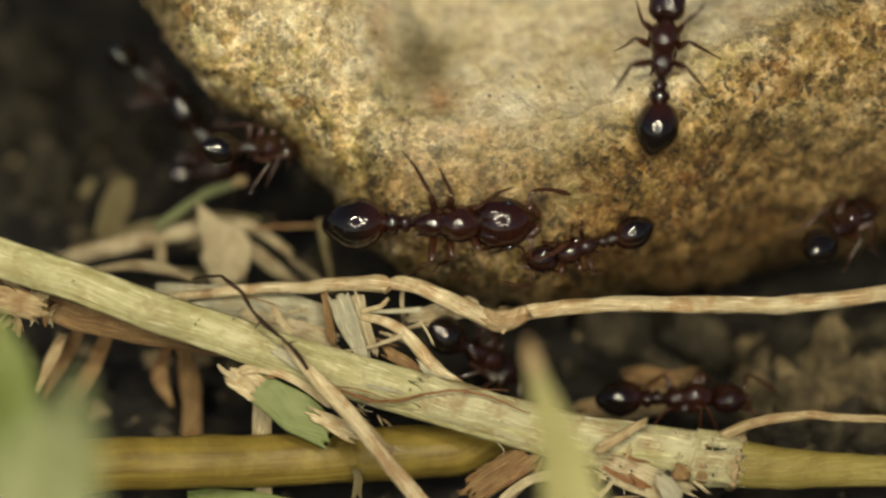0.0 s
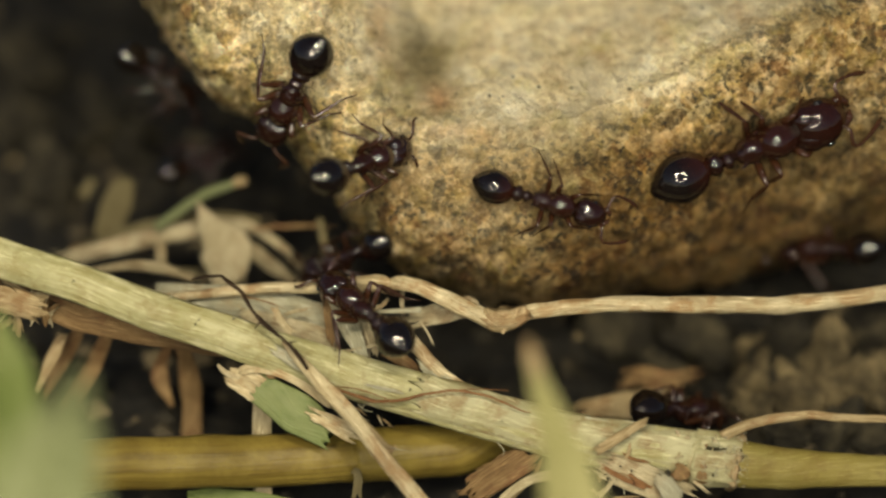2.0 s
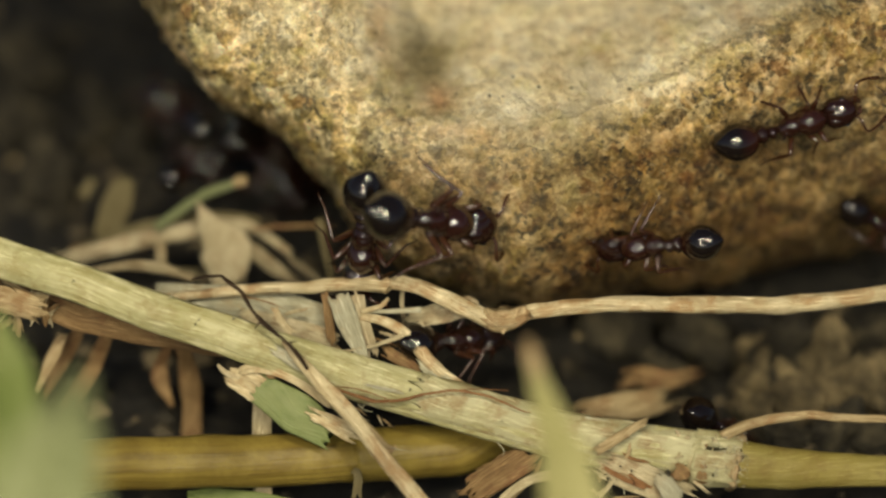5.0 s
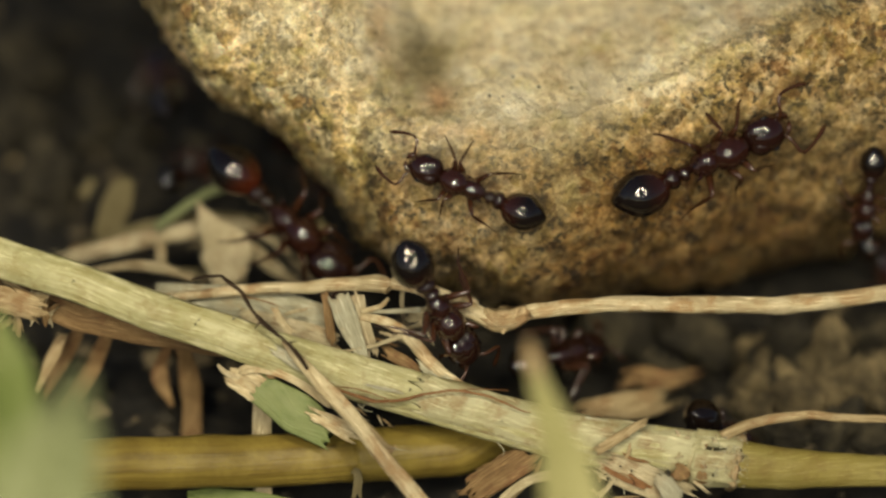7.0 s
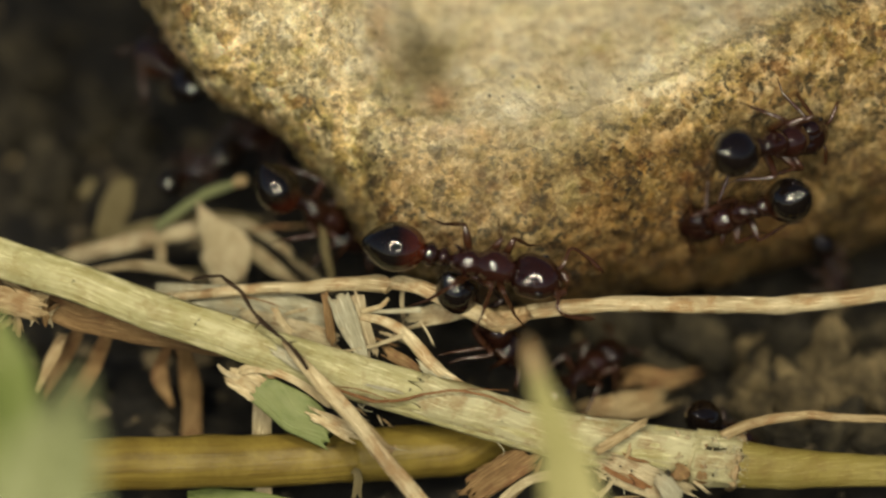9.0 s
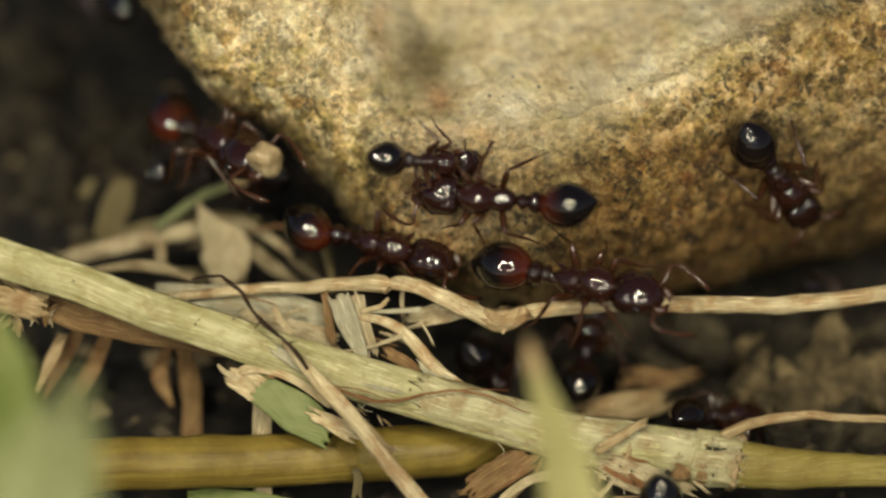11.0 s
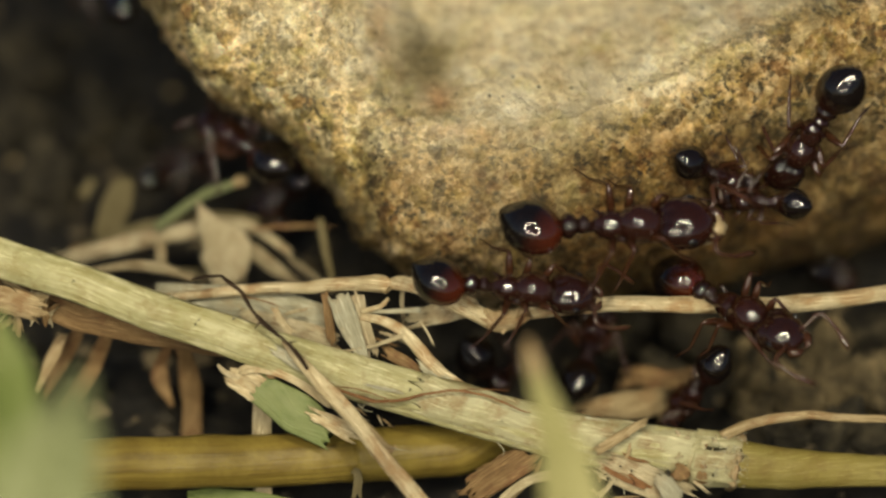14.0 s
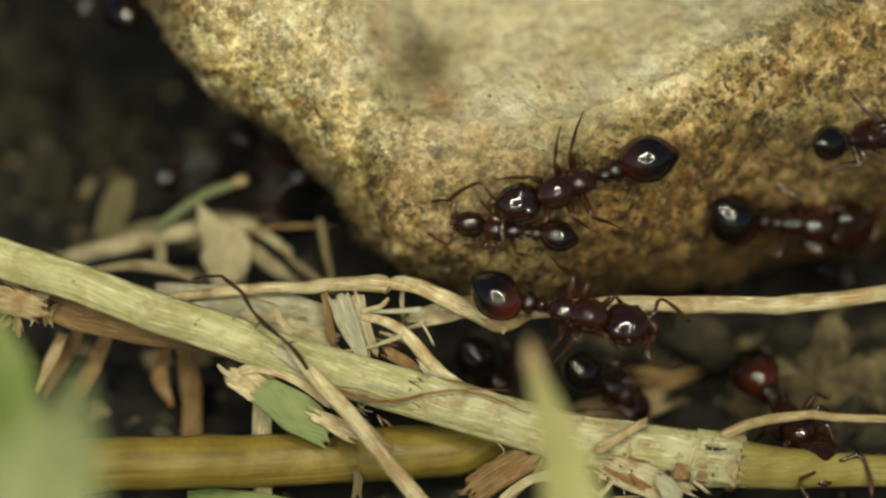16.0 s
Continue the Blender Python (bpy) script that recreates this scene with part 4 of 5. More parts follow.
def fuzz():
    """Frayed hairs on the joint and along the thick stem."""
    rng = random.Random(9)
    verts, faces = [], []
    for i in range(260):
        if i < 200:
            x, y = rng.uniform(1240, 1325), rng.uniform(768, 864)
            w = 0.66 * math.sqrt(max(0.05, 1 - ((y - 815) / 52.0) ** 2))
        else:
            x = rng.uniform(1000, 1310)
            y = 845 + (x - 1150) * 0.09 + rng.uniform(-10, 3)
            w = 0.1
        p = at(x, y, w) / MM
        d = (AX_U * rng.uniform(-1, 1) + AX_V * rng.uniform(-.7, 1) + AX_W * rng.uniform(0, 1)).normalized() * rng.uniform(.05, .2)
        s = d.cross(AX_W).normalized() * rng.uniform(.006, .018)
        e = p + d * .5 + AX_V * rng.uniform(-.03, .03)
        first = len(verts)
        verts += [(p - s) * MM, (p + s) * MM, (e + s * .7) * MM, (e - s * .7) * MM, (p + d) * MM, (p + AX_W * .03) * MM]
        faces += [(first, first + 1, first + 2, first + 3), (first + 3, first + 2, first + 4), (first + 1, first, first + 5), (first + 5, first, first + 3), (first + 5, first + 2, first + 1)]
    ob = new("fuzz", mesh_of("fuzz", verts, faces, STRAW_WHITE, smooth=False))
    ob.parent = main_stem
    ob.location = -main_stem.location
    return tagged(ob, kind="stuff")


fuzz()


# ---- ants ----
def lumps(parts, seg=20, rings=14):
    """One bmesh of overlapping rounded bodies: (centre, radii, taper towards the rear)."""
    bm = bmesh.new()
    for (c, r, taper) in parts:
        made = bmesh.ops.create_uvsphere(bm, u_segments=seg, v_segments=rings, radius=1.0)["verts"]
        for v in made:
            x, y, z = v.co.z, v.co.x, v.co.y
            k = 1.0 - taper * max(0.0, -x) ** 2 * 0.55
            v.co = Vector((c[0] + x * r[0], c[1] + y * r[1] * k, c[2] + z * r[2] * k)) * MM
    return bm


def tube_into(bm, pts, radii, sides=8):
    rings = []
    for i, p in enumerate(pts):
        p = Vector(p)
        t = (Vector(pts[min(i + 1, len(pts) - 1)]) - Vector(pts[max(i - 1, 0)])).normalized()
        a = t.cross(Vector((0.3, 0.2, 1))).normalized()
        b = t.cross(a)
        rings.append([bm.verts.new((p + (a * math.cos(2 * math.pi * j / sides) + b * math.sin(2 * math.pi * j / sides)) * radii[i]) * MM)
                      for j in range(sides)])
    for r0, r1 in zip(rings, rings[1:]):
        for j in range(sides):
            bm.faces.new((r0[j], r0[(j + 1) % sides], r1[(j + 1) % sides], r1[j]))
    bm.faces.new(list(reversed(rings[0])))
    bm.faces.new(rings[-1])


def part(name, bm, mat, parent, place=(0, 0, 0), label=""):
    bmesh.ops.recalc_face_normals(bm, faces=bm.faces)
    me = bpy.data.meshes.new(name)
    bm.to_mesh(me)
    bm.free()
    me.materials.append(mat)
    me.polygons.foreach_set("use_smooth", [True] * len(me.polygons))
    ob = new(name, me)
    ob.parent = parent
    ob.location = Vector(place) * MM
    if label:
        tagged(ob, label)
    return ob


HIPS = [(1.0, .24, .60, 55), (.55, .27, .56, 5), (.15, .25, .56, -42)]


def build_ant(head_size, gaster_mat, gaster_size, head_mat):
    """An ant walking along +x, feet at z = 0; 4.3 mm from the middle of the gaster to the middle of the head."""
    ant = new("ant")
    hs, gs = head_size, gaster_size
    # gaster: overlapping plates, pointed behind
    bm = lumps([((0, 0, 0), (1.03 * gs, .80 * gs, .76 * gs), 0.80)], 40, 72)
    for v in bm.verts:
        x = v.co.x / MM / gs
        for ring_at in (0.30, -0.22, -0.58, -0.82):
            k = math.exp(-((x - ring_at) / 0.035) ** 2)
            v.co.y *= 1 - 0.008 * k
            v.co.z *= 1 - 0.008 * k
    rng = random.Random(3)
    for _ in range(70):
        a, x = rng.uniform(0, 2 * math.pi), rng.uniform(-0.95, 0.55) * gs
        k = math.sqrt(max(0.02, 1 - (x / gs) ** 2)) * (1 - 0.41 * max(0.0, -x / gs) ** 2)
        foot = Vector((x, .80 * gs * k * math.cos(a), .76 * gs * k * math.sin(a)))
        tip = foot * 1.02 + Vector((-.07, math.cos(a) * .11, math.sin(a) * .11))
        tube_into(bm, [foot * .97, tip], [.007, .002], 4)
    part("gaster", bm, gaster_mat, ant, (-2.1, 0, .80), "glossy gaster, dark behind and reddish in front" if gaster_mat is GASTER_RED else "glossy black-brown gaster")
    part("petiole", lumps([((-.66, 0, .70), (.36, .20, .22), 0), ((-.66, 0, .90), (.17, .27, .24), 0), ((-.38, 0, .66), (.26, .15, .16), 0)], 14, 10), CUTICLE, ant)
    part("postpetiole", lumps([((-1.04, 0, .78), (.27, .37, .36), 0), ((-1.22, 0, .76), (.2, .2, .2), 0)], 14, 10), CUTICLE, ant)
    # thorax: a high dome in front, a groove, and a lower hind block
    bm = lumps([((.86, 0, .84), (.66, .54, .58), .15), ((.10, 0, .76), (.56, .41, .43), .25), ((1.42, 0, .74), (.30, .25, .25), 0), ((.5, 0, .54), (.74, .42, .26), 0)], 28, 22)
    for v in bm.verts:
        q = v.co / MM
        v.co += v.co.normalized() * MM * (0.05 * noise.noise(q * 2.6) + 0.03 * noise.noise(q * 6.0))
    thorax = part("thorax", bm, CUTICLE, ant)
    for s in (1, -1):
        bm = bmesh.new()
        tube_into(bm, [(-.10, s * .20, .96), (-.30, s * .25, 1.16), (-.44, s * .28, 1.24)], [.09, .05, .008], 7)
        part("spine", bm, CUTICLE, thorax)
    hx = 2.1
    head = part("head", lumps([((0, 0, 0), (.64 * hs, .58 * hs, .47 * hs), 0), ((-.2 * hs, .22 * hs, .02), (.42 * hs, .36 * hs, .40 * hs), 0),
                               ((-.2 * hs, -.22 * hs, .02), (.42 * hs, .36 * hs, .40 * hs), 0), ((.42 * hs, 0, -.05), (.26 * hs, .36 * hs, .26 * hs), 0)]), head_mat, ant, (hx, 0, .78))
    for s in (1, -1):
        part("eye", lumps([((.12 * hs, s * .50 * hs, .16 * hs), (.12 * hs, .07 * hs, .10 * hs), 0)], 12, 8), EYE_LOOK, head, (0, 0, 0), "small black eye")
        bm = bmesh.new()
        tube_into(bm, [(.46 * hs, s * .26 * hs, -.12), (.64 * hs, s * .28 * hs, -.16), (.76 * hs, s * .18 * hs, -.18), (.80 * hs, s * .03, -.18)],
                  [.12 * hs, .13 * hs, .10 * hs, .03 * hs])
        part("mandible", bm, LIMB, head, label="curved brown jaw")
        bm = bmesh.new()
        tube_into(bm, [(.45 * hs, s * .18, .12), (.62 * hs, s * .50, .26), (.74, s * .90, .28), (.86, s * 1.02, .24), (1.05, s * 1.02, .12), (1.38, s * .95, -.08), (1.7, s * .82, -.28), (1.9, s * .72, -.38)],
                  [.06, .055, .065, .05, .055, .065, .09, .04], 7)
        part("antenna", bm, LIMB, head, label="elbowed thin antenna")
    for s in (1, -1):
        for (x, y, z, yaw) in HIPS:
            near, far, long = {55: (32, 72, 0.86), 5: (22, -24, 0.86), -42: (-18, -58, 1.06)}[yaw]
            one = Vector((math.sin(radians(near)), s * math.cos(radians(near)), 0))
            two = Vector((math.sin(radians(far)), s * math.cos(radians(far)), 0))
            knee = one * .78 * long + Vector((0, 0, .62))
            ankle = knee + two * .62 * long + Vector((0, 0, -.92))
            toe = ankle + two * .5 * long + Vector((0, 0, -z + .03 - ankle.z))
            bm = bmesh.new()
            tube_into(bm, [Vector((0, 0, 0)), one * .18 + Vector((0, 0, -.05)), one * .36 * long + Vector((0, 0, .20)), one * .62 * long + Vector((0, 0, .48)), knee,
                           knee * .93 + ankle * .07, knee * .55 + ankle * .45, ankle, ankle * .6 + toe * .4, toe],
                      [.17, .11, .135, .105, .052, .052, .072, .042, .028, .016], 8)
            part("leg", bm, LIMB, ant, (x, s * y, z))
    return ant


worker_big = build_ant(1.15, GASTER_RED, 0.92, HEAD_DARK)
worker_major = build_ant(1.3, GASTER_RED, 0.92, HEAD_RED)
worker_broad = build_ant(1.3, GASTER_DARK, 0.92, HEAD_RED)
worker_dark = build_ant(1.06, GASTER_DARK, 0.92, HEAD_DARK)
LABEL = {"big": "large dark red-brown ant with a red and black gaster", "major": "large ant with a broad dark red head and red-black gaster", "broad": "large dark ant with a broad red-brown head", "small": "small glossy black-brown ant"}

# Each ant: kind, body span (gaster to head, survey units), and its way:
# time, gaster x y, head x y and, off the stone, how far in front of the sharp plane it walks.
WAYS = [
    ("small", 228, [(0, 1163, 215, 1180, 15), (.1, 1150, 180, 1165, -30), (.3, 1150, 120, 1080, -90), (.5, 1090, 72, 930, -70), (.7, 950, 24, 725, -25), (.9, 808, 3, 525, 45), (1, 756, 2, 512, 62), (1.1, 664, 24, 506, 120), (1.3, 628, 64, 560, 205), (1.5, 560, 98, 565, 265), (2, 555, 105, 478, 225),
                    (2.5, 493, 152, 345, 195), (3, 497, 168, 335, 165), (3.5, 520, 192, 405, 262), (3.8, 545, 198, 470, 330), (4, 572, 248, 556, 400, -1.5), (4.2, 612, 282, 577, 432, -.8), (4.7, 640, 325, 615, 480, 0), (5.2, 655, 350, 650, 510, .3),
                    (5.8, 670, 370, 700, 520, .5), (6.5, 690, 400, 800, 550, 1.2), (7, 730, 465, 822, 620, 1), (7.5, 746, 455, 870, 592, .5), (8, 776, 518, 848, 700, 1), (8.5, 796, 530, 815, 722, 1), (9, 806, 510, 908, 625, -1.5),
                    (10, 850, 590, 940, 660, -4), (11, 850, 640, 920, 720, -6)]),
    ("broad", 268, [(0, 640, 395, 878, 395), (.5, 785, 385, 1060, 370), (1, 930, 355, 1235, 375), (1.5, 1075, 357, 1360, 268), (2, 1195, 320, 1455, 215), (2.5, 1305, 280, 1560, 250),
                  (3, 1368, 262, 1610, 310), (3.5, 1497, 225, 1720, 330), (4, 1558, 258, 1760, 380), (5, 1850, 250, 2050, 250)]),
    ("small", 175, [(0, 1120, 412, 962, 458), (.5, 1035, 448, 880, 420), (1, 948, 450, 782, 415), (1.5, 812, 445, 640, 425), (2, 675, 430, 548, 480, -4), (2.5, 570, 370, 450, 300, -5), (3, 556, 342, 440, 285, -6),
                    (3.5, 515, 322, 395, 262, -7), (4, 460, 320, 350, 245, -9), (6.5, 295, 180, 200, 110, -12), (7.6, 330, 215, 400, 130, -11), (9, 403, 280, 490, 215, -10), (12, 520, 320, 450, 380, -9), (12.5, 538, 328, 450, 380, -9), (16, 530, 318, 450, 370, -9)]),
    ("small", 180, [(0, 400, 265, 500, 258, -6), (.5, 560, 315, 690, 320), (1, 708, 312, 868, 312), (1.5, 765, 320, 945, 345), (2, 872, 330, 1045, 378), (2.5, 935, 348, 1110, 350), (3, 1093, 335, 1245, 348), (3.5, 1183, 326, 1325, 312),
                    (4, 1256, 293, 1390, 312), (4.6, 1400, 330, 1530, 390), (5.4, 1620, 400, 1750, 440), (6, 1800, 420, 1900, 440)]),
    ("small", 198, [(0, 330, 200, 400, 300, -8), (1, 420, 300, 520, 320, -7), (1.5, 500, 312, 606, 308), (2, 590, 312, 698, 266), (2.5, 675, 325, 832, 328), (3, 838, 302, 1018, 280), (3.5, 940, 300, 1132, 252), (4, 1068, 282, 1255, 245),
                    (4.6, 1215, 265, 1400, 225), (5.2, 1370, 240, 1560, 180), (6, 1700, 160, 1880, 130)]),
    ("small", 192, [(0, 1440, 435, 1540, 370, -5), (.5, 1400, 465, 1545, 395, -5), (1, 1405, 495, 1525, 395, -5), (1.5, 1412, 500, 1540, 395, -5), (2, 1480, 440, 1445, 440, -4), (2.5, 1560, 395, 1420, 385, -4), (3, 1560, 390, 1425, 395, -4),
                    (3.5, 1495, 390, 1362, 405, -2), (4, 1378, 405, 1230, 425), (5, 1240, 430, 1080, 440), (6, 1090, 425, 920, 410), (6.5, 1020, 412, 848, 388), (7, 925, 375, 755, 300), (7.5, 822, 310, 588, 252), (8, 590, 212, 420, 168),
                    (8.5, 445, 182, 325, 140), (9, 340, 157, 250, 85, -8), (10, 220, 20, 150, -60, -10)]),
    ("small", 205, [(0, 1097, 705, 1288, 705), (.5, 1130, 712, 1272, 742), (1, 1128, 722, 1255, 705), (1.5, 1142, 722, 1262, 722), (2, 1138, 718, 1275, 735), (2.5, 1150, 702, 1295, 735), (3, 1176, 698, 1280, 735), (3.5, 1193, 714, 1288, 735),
                    (4, 1220, 722, 1310, 770), (6.5, 1246, 742, 1330, 800), (9, 1250, 745, 1330, 800), (11, 1240, 735, 1310, 740), (11.5, 1236, 710, 1320, 690), (12, 1237, 660, 1325, 648), (12.5, 1237, 652, 1318, 650),
                    (13, 1222, 622, 1275, 702), (13.5, 1222, 635, 1255, 722), (14, 1250, 655, 1200, 738), (14.5, 1258, 692, 1145, 718), (15, 1240, 775, 1120, 800), (16, 1200, 800, 1080, 810)]),
    ("small", 205, [(0, 800, 598, 885, 652, -2.5), (.25, 840, 620, 800, 560, -1.5), (.5, 862, 640, 768, 532, -.5), (1, 842, 622, 712, 592, .5), (1.5, 798, 585, 605, 546, .5), (2, 702, 596, 585, 505, .8), (2.5, 637, 578, 490, 465, .8), (2.75, 640, 600, 560, 460, .9), (3, 642, 632, 655, 468, 1),
                    (3.5, 655, 627, 660, 455, 1), (4, 645, 636, 770, 525, .8), (5, 740, 605, 870, 600, -2), (5.8, 850, 612, 970, 612, -4), (6.5, 932, 640, 1050, 632, -4), (7, 942, 640, 1042, 618, -4), (7.5, 946, 640, 1052, 640, -4), (8, 982, 655, 1082, 612, -4),
                    (8.5, 994, 668, 1078, 640, -4), (9, 1001, 680, 1062, 640, -4), (11.5, 1032, 655, 1050, 560, -5), (14, 1030, 650, 1060, 570, -5), (14.5, 1032, 640, 1110, 640, -4.5), (15, 1066, 650, 1207, 708, -3), (15.5, 1006, 660, 1165, 715, -3), (16, 1030, 655, 1132, 722, -3)]),
    ("big", 150, [(0, 328, 308, 400, 265, -10), (2.5, 308, 305, 385, 270, -10), (4, 310, 315, 385, 270, -10), (6.5, 305, 318, 385, 275, -10), (9, 305, 328, 385, 275, -10), (11.5, 275, 308, 365, 265, -10), (12.5, 268, 322, 360, 272, -10), (14, 270, 322, 360, 272, -10), (15, 290, 318, 375, 275, -10), (16, 297, 320, 380, 275, -10)]),
    ("small", 150, [(0, 1750, 120, 1850, 200), (5, 1600, 120, 1640, 220), (6.3, 1462, 232, 1548, 292), (6.5, 1503, 236, 1532, 340), (7, 1540, 285, 1532, 410), (7.5, 1520, 342, 1535, 450, -4), (8, 1458, 402, 1490, 490, -4), (8.5, 1445, 438, 1480, 510, -4.5), (9, 1448, 433, 1490, 510, -4.5),
                    (11.5, 1422, 512, 1510, 560, -6), (12.5, 1418, 495, 1500, 545, -6), (14, 1440, 478, 1530, 520, -6), (16, 1450, 478, 1540, 520, -6)]),
    ("big", 235, [(0, 1950, 380, 1800, 390), (7.5, 1850, 380, 1690, 370), (8, 1700, 362, 1560, 335), (8.5, 1545, 346, 1440, 292), (9, 1388, 355, 1238, 398), (9.6, 1270, 380, 1090, 400), (10.5, 1090, 370, 890, 370), (11.5, 938, 345, 705, 318), (12, 898, 300, 680, 290),
                  (12.5, 848, 277, 636, 232), (13, 738, 240, 540, 225), (13.5, 597, 270, 470, 280), (14, 470, 281, 385, 225, -6), (14.5, 372, 203, 300, 110, -7), (15, 315, 130, 250, 40, -8), (15.5, 228, 30, 190, -60, -9), (16, 220, 10, 180, -80, -9)]),
    ("small", 182, [(0, 500, 150, 600, 200, -17), (9, 480, 140, 580, 200, -16), (9.8, 400, 230, 510, 260, -7), (10.5, 560, 280, 700, 280), (11.5, 770, 275, 918, 285), (12, 880, 300, 1038, 315), (12.5, 962, 312, 1152, 332), (13, 1057, 320, 1222, 352), (13.5, 1165, 310, 1318, 348), (14, 1212, 289, 1332, 332), (14.5, 1242, 278, 1368, 312),
                    (15, 1263, 299, 1392, 345), (15.5, 1310, 273, 1462, 275), (16, 1456, 256, 1580, 235)]),
    ("small", 250, [(0, 600, 250, 700, 320, -16), (3.2, 560, 260, 650, 330, -15), (3.7, 440, 270, 540, 330, -11), (4.2, 500, 320, 620, 380, -7), (4.7, 610, 380, 760, 410, -2), (5.2, 740, 400, 900, 405), (5.8, 930, 385, 1100, 370), (6.5, 1122, 345, 1302, 322), (7, 1140, 340, 1348, 240), (7.5, 1216, 300, 1405, 168), (8, 1258, 278, 1465, 162), (8.5, 1277, 280, 1485, 190), (9, 1291, 274, 1448, 235), (10, 1310, 272, 1440, 330),
                    (11.5, 1347, 280, 1412, 352), (12, 1350, 282, 1415, 350), (12.5, 1332, 280, 1388, 345), (12.75, 1360, 250, 1310, 350), (13, 1383, 230, 1228, 350), (13.5, 1438, 215, 1335, 340), (14, 1472, 170, 1403, 298), (14.5, 1532, 128, 1420, 255), (14.9, 1545, 128, 1420, 229), (15, 1558, 115, 1366, 193), (15.2, 1534, 129, 1310, 189), (15.5, 1343, 198, 1110, 281), (15.8, 1184, 272, 969, 339), (16, 1138, 285, 925, 358)]),
    ("big", 260, [(0, 560, 180, 660, 260, -16), (4.2, 540, 200, 640, 290, -15), (5.4, 400, 260, 500, 360, -10), (6, 370, 265, 540, 405, -6), (6.3, 400, 275, 576, 416, -5), (6.5, 385, 270, 558, 418, -4.8), (7, 415, 302, 584, 466, -4), (7.3, 470, 335, 640, 452, -2), (7.5, 520, 372, 684, 446, -.8), (8, 560, 398, 752, 456, .5), (8.5, 606, 418, 850, 442, 1), (9, 697, 436, 950, 490, 1),
                  (10, 800, 455, 1040, 500, 1), (11.5, 945, 478, 1168, 520, 1, 1), (12, 995, 485, 1222, 506, 1, 1), (12.5, 1055, 461, 1265, 472, 1, 1), (13, 1137, 470, 1312, 530, .2, 1), (13.5, 1195, 484, 1342, 545, -.2, 1), (14, 1205, 492, 1370, 586, -.2, 1), (14.5, 1268, 510, 1410, 625, 0, 1),
                  (15, 1303, 525, 1445, 655, 0, 1), (15.5, 1335, 620, 1490, 768, -1.5, 1), (16, 1346, 665, 1432, 800, -2, 1)]),
    ("major", 275, [(0, 480, 60, 560, 140, -17, 1), (9, 430, 40, 510, 130, -16, 1), (10.3, 260, 150, 400, 240, -8, 1), (11.3, 345, 235, 500, 315, -2.5, 1), (11.5, 395, 250, 560, 372, -1.2, 1), (12, 512, 326, 715, 436, .8, 1), (12.5, 648, 372, 910, 440, 1.2), (13, 780, 400, 1060, 450, 1.6), (13.5, 895, 402, 1165, 435, 1.6), (14, 940, 401, 1210, 395, 1.6), (14.5, 1002, 410, 1270, 406, 1.6),
                  (15, 1075, 412, 1326, 460, 1.6), (15.5, 1155, 415, 1376, 425, 1.6), (16, 1282, 388, 1522, 402)]),
    ("big", 242, [(0, 620, 240, 720, 320, -17), (6.5, 600, 230, 700, 320, -16), (7.5, 400, 240, 510, 310, -9), (8, 400, 270, 500, 330, -7), (9, 505, 340, 612, 408, -4.5), (10, 500, 365, 700, 440, -2.5), (10.8, 535, 395, 760, 455, -2.4), (11.5, 600, 430, 752, 468, -2.2, 1), (12, 652, 452, 845, 455, -.8, 1), (12.5, 717, 464, 930, 486, .6), (13, 746, 492, 970, 525, 1.2), (13.5, 759, 492, 985, 540, 1.2),
                  (14, 782, 497, 1005, 520, 1.2), (14.5, 806, 500, 1026, 500, 1.2), (15, 842, 508, 1060, 515, 1.2), (15.5, 853, 520, 1080, 565, 1.2), (16, 880, 522, 1108, 575, 1.2)]),
    ("small", 165, [(0, 1900, 410, 2000, 450, -4), (5.5, 1650, 400, 1730, 460, -4), (6.3, 1528, 404, 1600, 480, -4), (6.5, 1514, 427, 1590, 500, -4), (7, 1525, 432, 1600, 505, -5), (7.4, 1560, 440, 1650, 500, -6), (8.5, 1800, 430, 1900, 470, -5), (11, 1950, 410, 1850, 410), (13, 1750, 400, 1630, 400), (13.5, 1590, 390, 1470, 380), (14, 1400, 362, 1285, 350), (14.5, 1325, 352, 1208, 362), (15, 1310, 395, 1185, 398), (15.5, 1165, 428, 1012, 436), (15.8, 1063, 427, 908, 401), (16, 1000, 420, 820, 396)]),
    ("small", 215, [(0, 1150, 1010, 1140, 1180, 1.5), (10.4, 1150, 980, 1140, 1150, 1.5), (11.2, 1172, 852, 1168, 1020, 1.5), (11.5, 1186, 868, 1180, 1040, 1.5), (12, 1196, 960, 1190, 1130, 1.5), (16, 1196, 1010, 1190, 1180, 1.5)]),
    ("small", 170, [(0, 220, 100, 300, 175, -8), (2, 235, 105, 325, 168, -7), (2.5, 268, 118, 335, 150, -6), (3, 305, 108, 385, 150, -5), (3.5, 300, 130, 395, 142, -5), (4, 322, 166, 432, 215, -6), (5, 420, 250, 520, 330, -10), (7, 520, 260, 610, 330, -14), (13, 520, 250, 600, 330, -14), (15.3, 432, 245, 520, 310, -10), (16, 430, 245, 520, 310, -10)]),
]


def stone_facing(x, y):
    """Outward direction of the footing at a survey bearing."""
    e = 40.0
    a, b = at(x - e, y, support(x - e, y)), at(x + e, y, support(x + e, y))
    c, d = at(x, y + e, support(x, y + e)), at(x, y - e, support(x, y - e))
    n = (b - a).cross(d - c)
    return n.normalized()


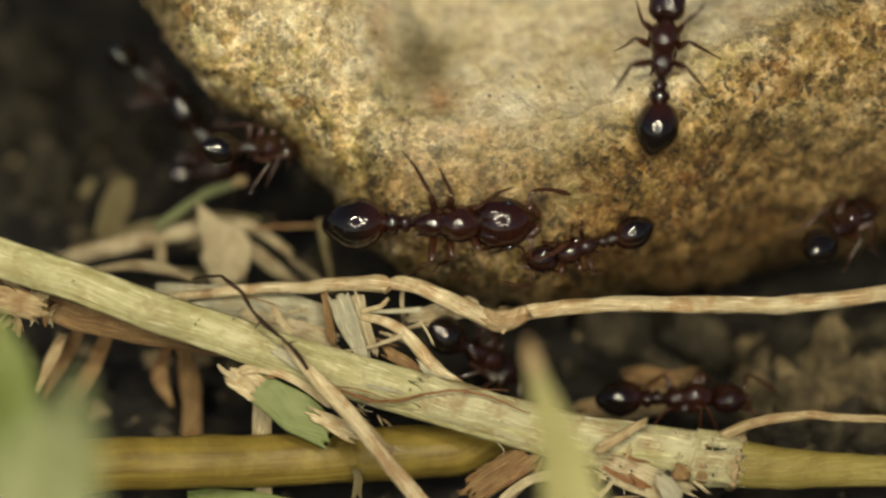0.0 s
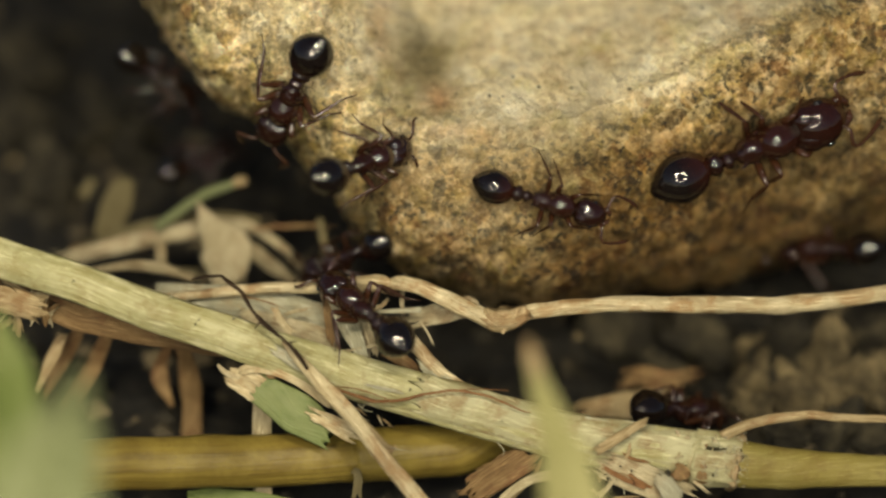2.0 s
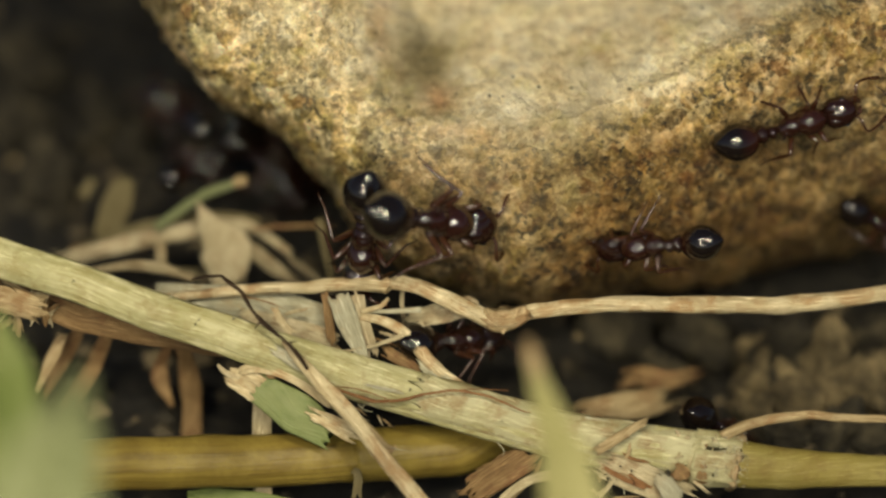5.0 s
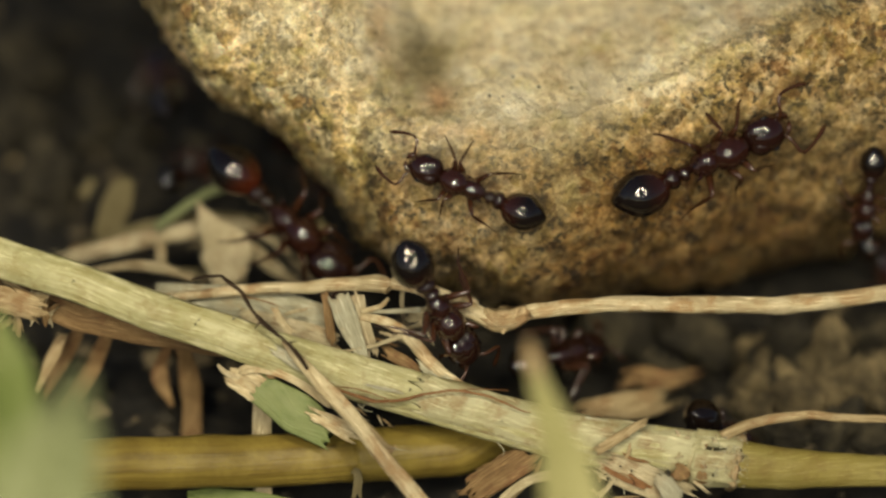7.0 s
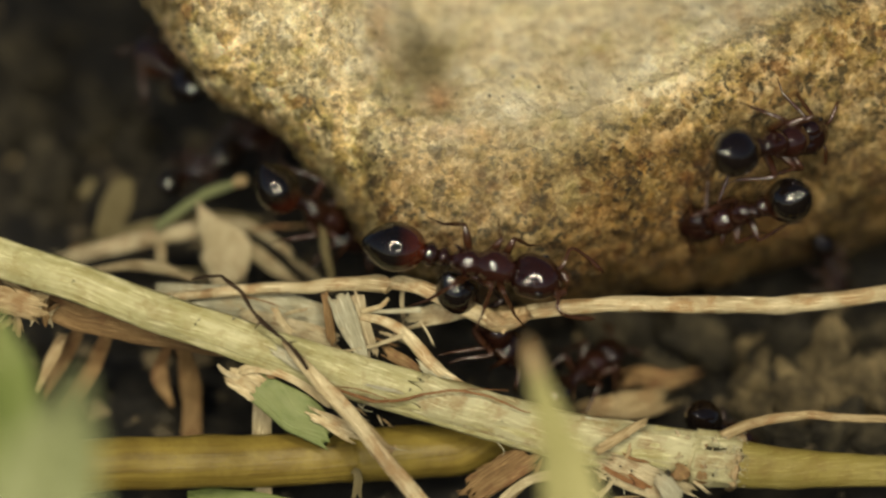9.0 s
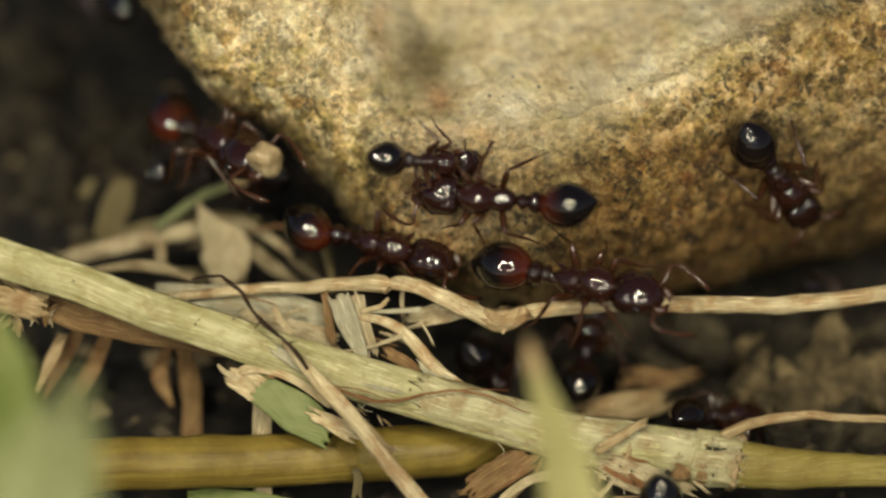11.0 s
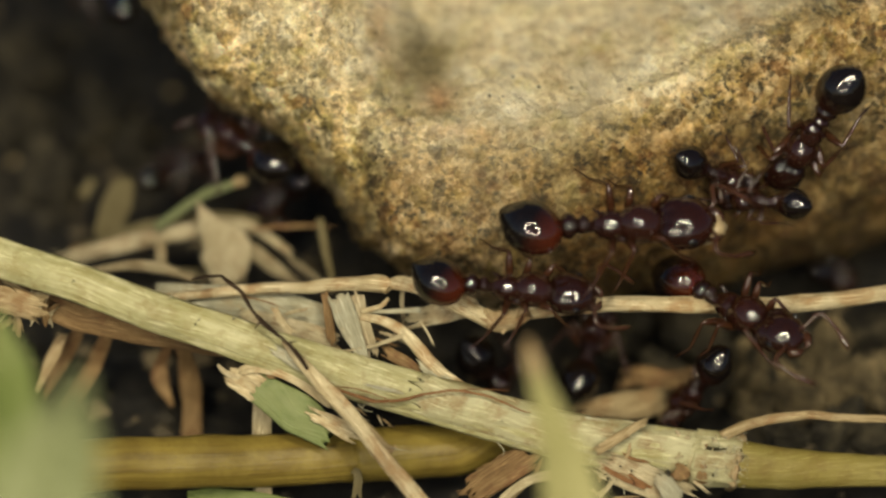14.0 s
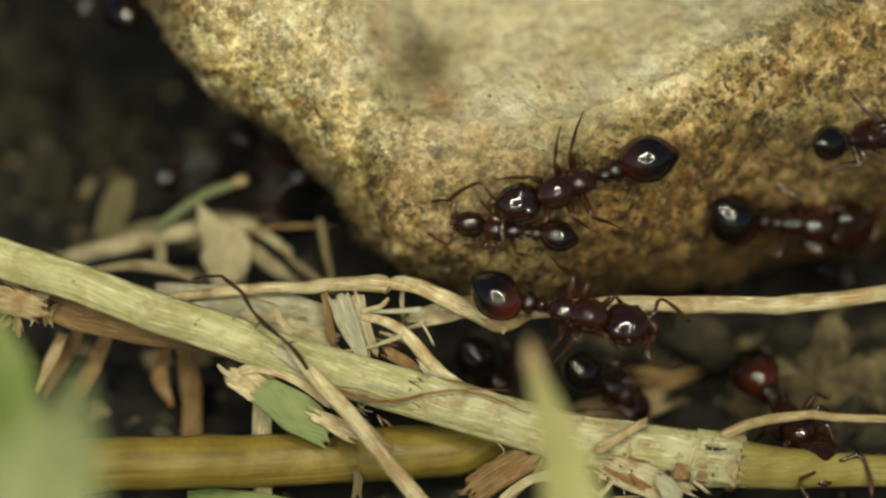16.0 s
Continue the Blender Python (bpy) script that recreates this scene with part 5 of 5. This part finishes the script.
def ant_pose(span, gx, gy, hx, hy, w=None, rear=0):
    """rear: 1 where the head, -1 where the gaster comes nearer to the lens on a foreshortened ant."""
    mx, my = (gx + hx) / 2, (gy + hy) / 2
    if w is None:
        foot = support(mx, my)
        up = (stone_facing(mx, my) + AX_W * 1.1).normalized()
        if my > 560:
            foot, up = -3.5, (AX_W + AX_V * 1.0).normalized()
    else:
        foot, up = w - 0.9, (AX_W * 1.2 + AX_V * 0.5).normalized()
        if w <= -2 and mx > 1200 and my < 560:
            foot = min(foot, support(mx, my))
    scale = span / 240.0
    flat = (at(hx, hy, foot) - at(gx, gy, foot)).normalized()
    shown = math.hypot(hx - gx, hy - gy) / span
    shown = 1.0 if shown > 0.88 else max(0.66, shown)
    fwd = flat * shown + AX_W * math.sqrt(1 - shown * shown) * (1 if rear > 0 else -1)
    up = (up - fwd * up.dot(fwd)).normalized()
    m = Matrix((fwd, up.cross(fwd), up)).transposed().to_4x4()
    # lift the whole body clear of the stone
    lift, slope = 0.0, fwd.dot(AX_W)
    for along, need in ((-2.5, .45), (-2.0, .65), (-1.2, .3), (0.5, .45), (2.0, .5), (2.5, .35)):
        x, y = mx + (hx - gx) / 4.2 * along, my + (hy - gy) / 4.2 * along
        front, inside, _ = stone_front(x, y)
        if inside > 4 and (w is None or w > -6.6):
            lift = max(lift, front + need * scale - (foot + 0.8 * scale + slope * along * scale))
    foot += lift
    m.translation = at(mx, my, foot + 0.8 * scale) - up * (0.8 * scale * MM)
    return m


# a crumb of food held before the jaws of one large ant
def build_crumb():
    bm = bmesh.new()
    bmesh.ops.create_icosphere(bm, subdivisions=3, radius=MM)
    for v in bm.verts:
        k = 1 + 0.4 * noise.noise(v.co / MM * 1.3) + 0.15 * noise.noise(v.co / MM * 3.5)
        v.co = Vector((v.co.x * .50 * k, v.co.y * .46 * k, v.co.z * .80 * k))
    me = bpy.data.meshes.new("food_crumb")
    bm.to_mesh(me)
    bm.free()
    me.materials.append(CRUMB)
    me.polygons.foreach_set("use_smooth", [True] * len(me.polygons))
    return tagged(new("food_crumb", me), "pale dry crumb of food carried by an ant", "crumb")


crumb = build_crumb()
CARRIER = 14

ants = []
for kind, span, way in WAYS:
    base = {"big": worker_big, "major": worker_major, "broad": worker_broad, "small": worker_dark}[kind]
    ant = copy_thing(base, Matrix.Identity(4))
    ant.scale = (span / 240.0,) * 3
    tagged(ant, LABEL[kind], "ant", "ants")
    hind = next(o for o in ant.children if o.name.split(".")[0] == "gaster")
    hind.rotation_euler.z = radians({CARRIER: -32, CARRIER + 1: -30}.get(len(ants), (-9, 6, 11, -5)[len(ants) % 4]))
    ants.append((ant, span, way))
for base in (worker_big, worker_major, worker_broad, worker_dark):
    for o in list(base.children_recursive) + [base]:
        bpy.data.objects.remove(o)


def motions():
    for number, (ant, span, way) in enumerate(ants):
        rows = [(row[0], ant_pose(span, *row[1:])) for row in way]
        if rows[-1][0] < 16:
            rows.append((16.0, rows[-1][1]))
        walk(ant, rows)
        if number == CARRIER:
            walk(crumb, [(t, m @ pose((3.35 if t < 13 else 2.75) * span / 240 * MM, 0, (0.75 if t < 13 else 0.3) * span / 240 * MM, 20, 30, 15)) for t, m in rows])
        legs = [o for o in ant.children if o.name.split(".")[0] == "leg"]
        times = [r[0] for r in rows]
        places = [r[1].translation for r in rows]
        gait = [0.0]
        steps = np.arange(0, 16.001, 0.1)
        for t0, t1 in zip(steps, steps[1:]):
            i = max(0, min(len(times) - 2, int(np.searchsorted(times, (t0 + t1) / 2)) - 1))
            pace = (places[i + 1] - places[i]).length / MM / (times[i + 1] - times[i])
            gait.append(gait[-1] + min(3.0, pace / 2.6) * (t1 - t0))
        for k, leg in enumerate(legs):
            hip = leg.location.copy()
            phase = (k + (k >= 3)) % 2 * 0.5
            keyed, last = [], None
            for t, g in zip(steps, gait):
                swing = math.sin(2 * math.pi * (g + phase + 0.13 * number))
                lift = max(0.0, math.cos(2 * math.pi * (g + phase + 0.13 * number)))
                if last is not None and abs(g - last) < 1e-4 and t < 15.95:
                    continue
                last = g
                side = 1 if k < 3 else -1
                keyed.append((float(t), pose(hip.x, hip.y, hip.z, side * 9 * lift, 0, -side * 17 * swing)))
            walk(leg, keyed)


motions()
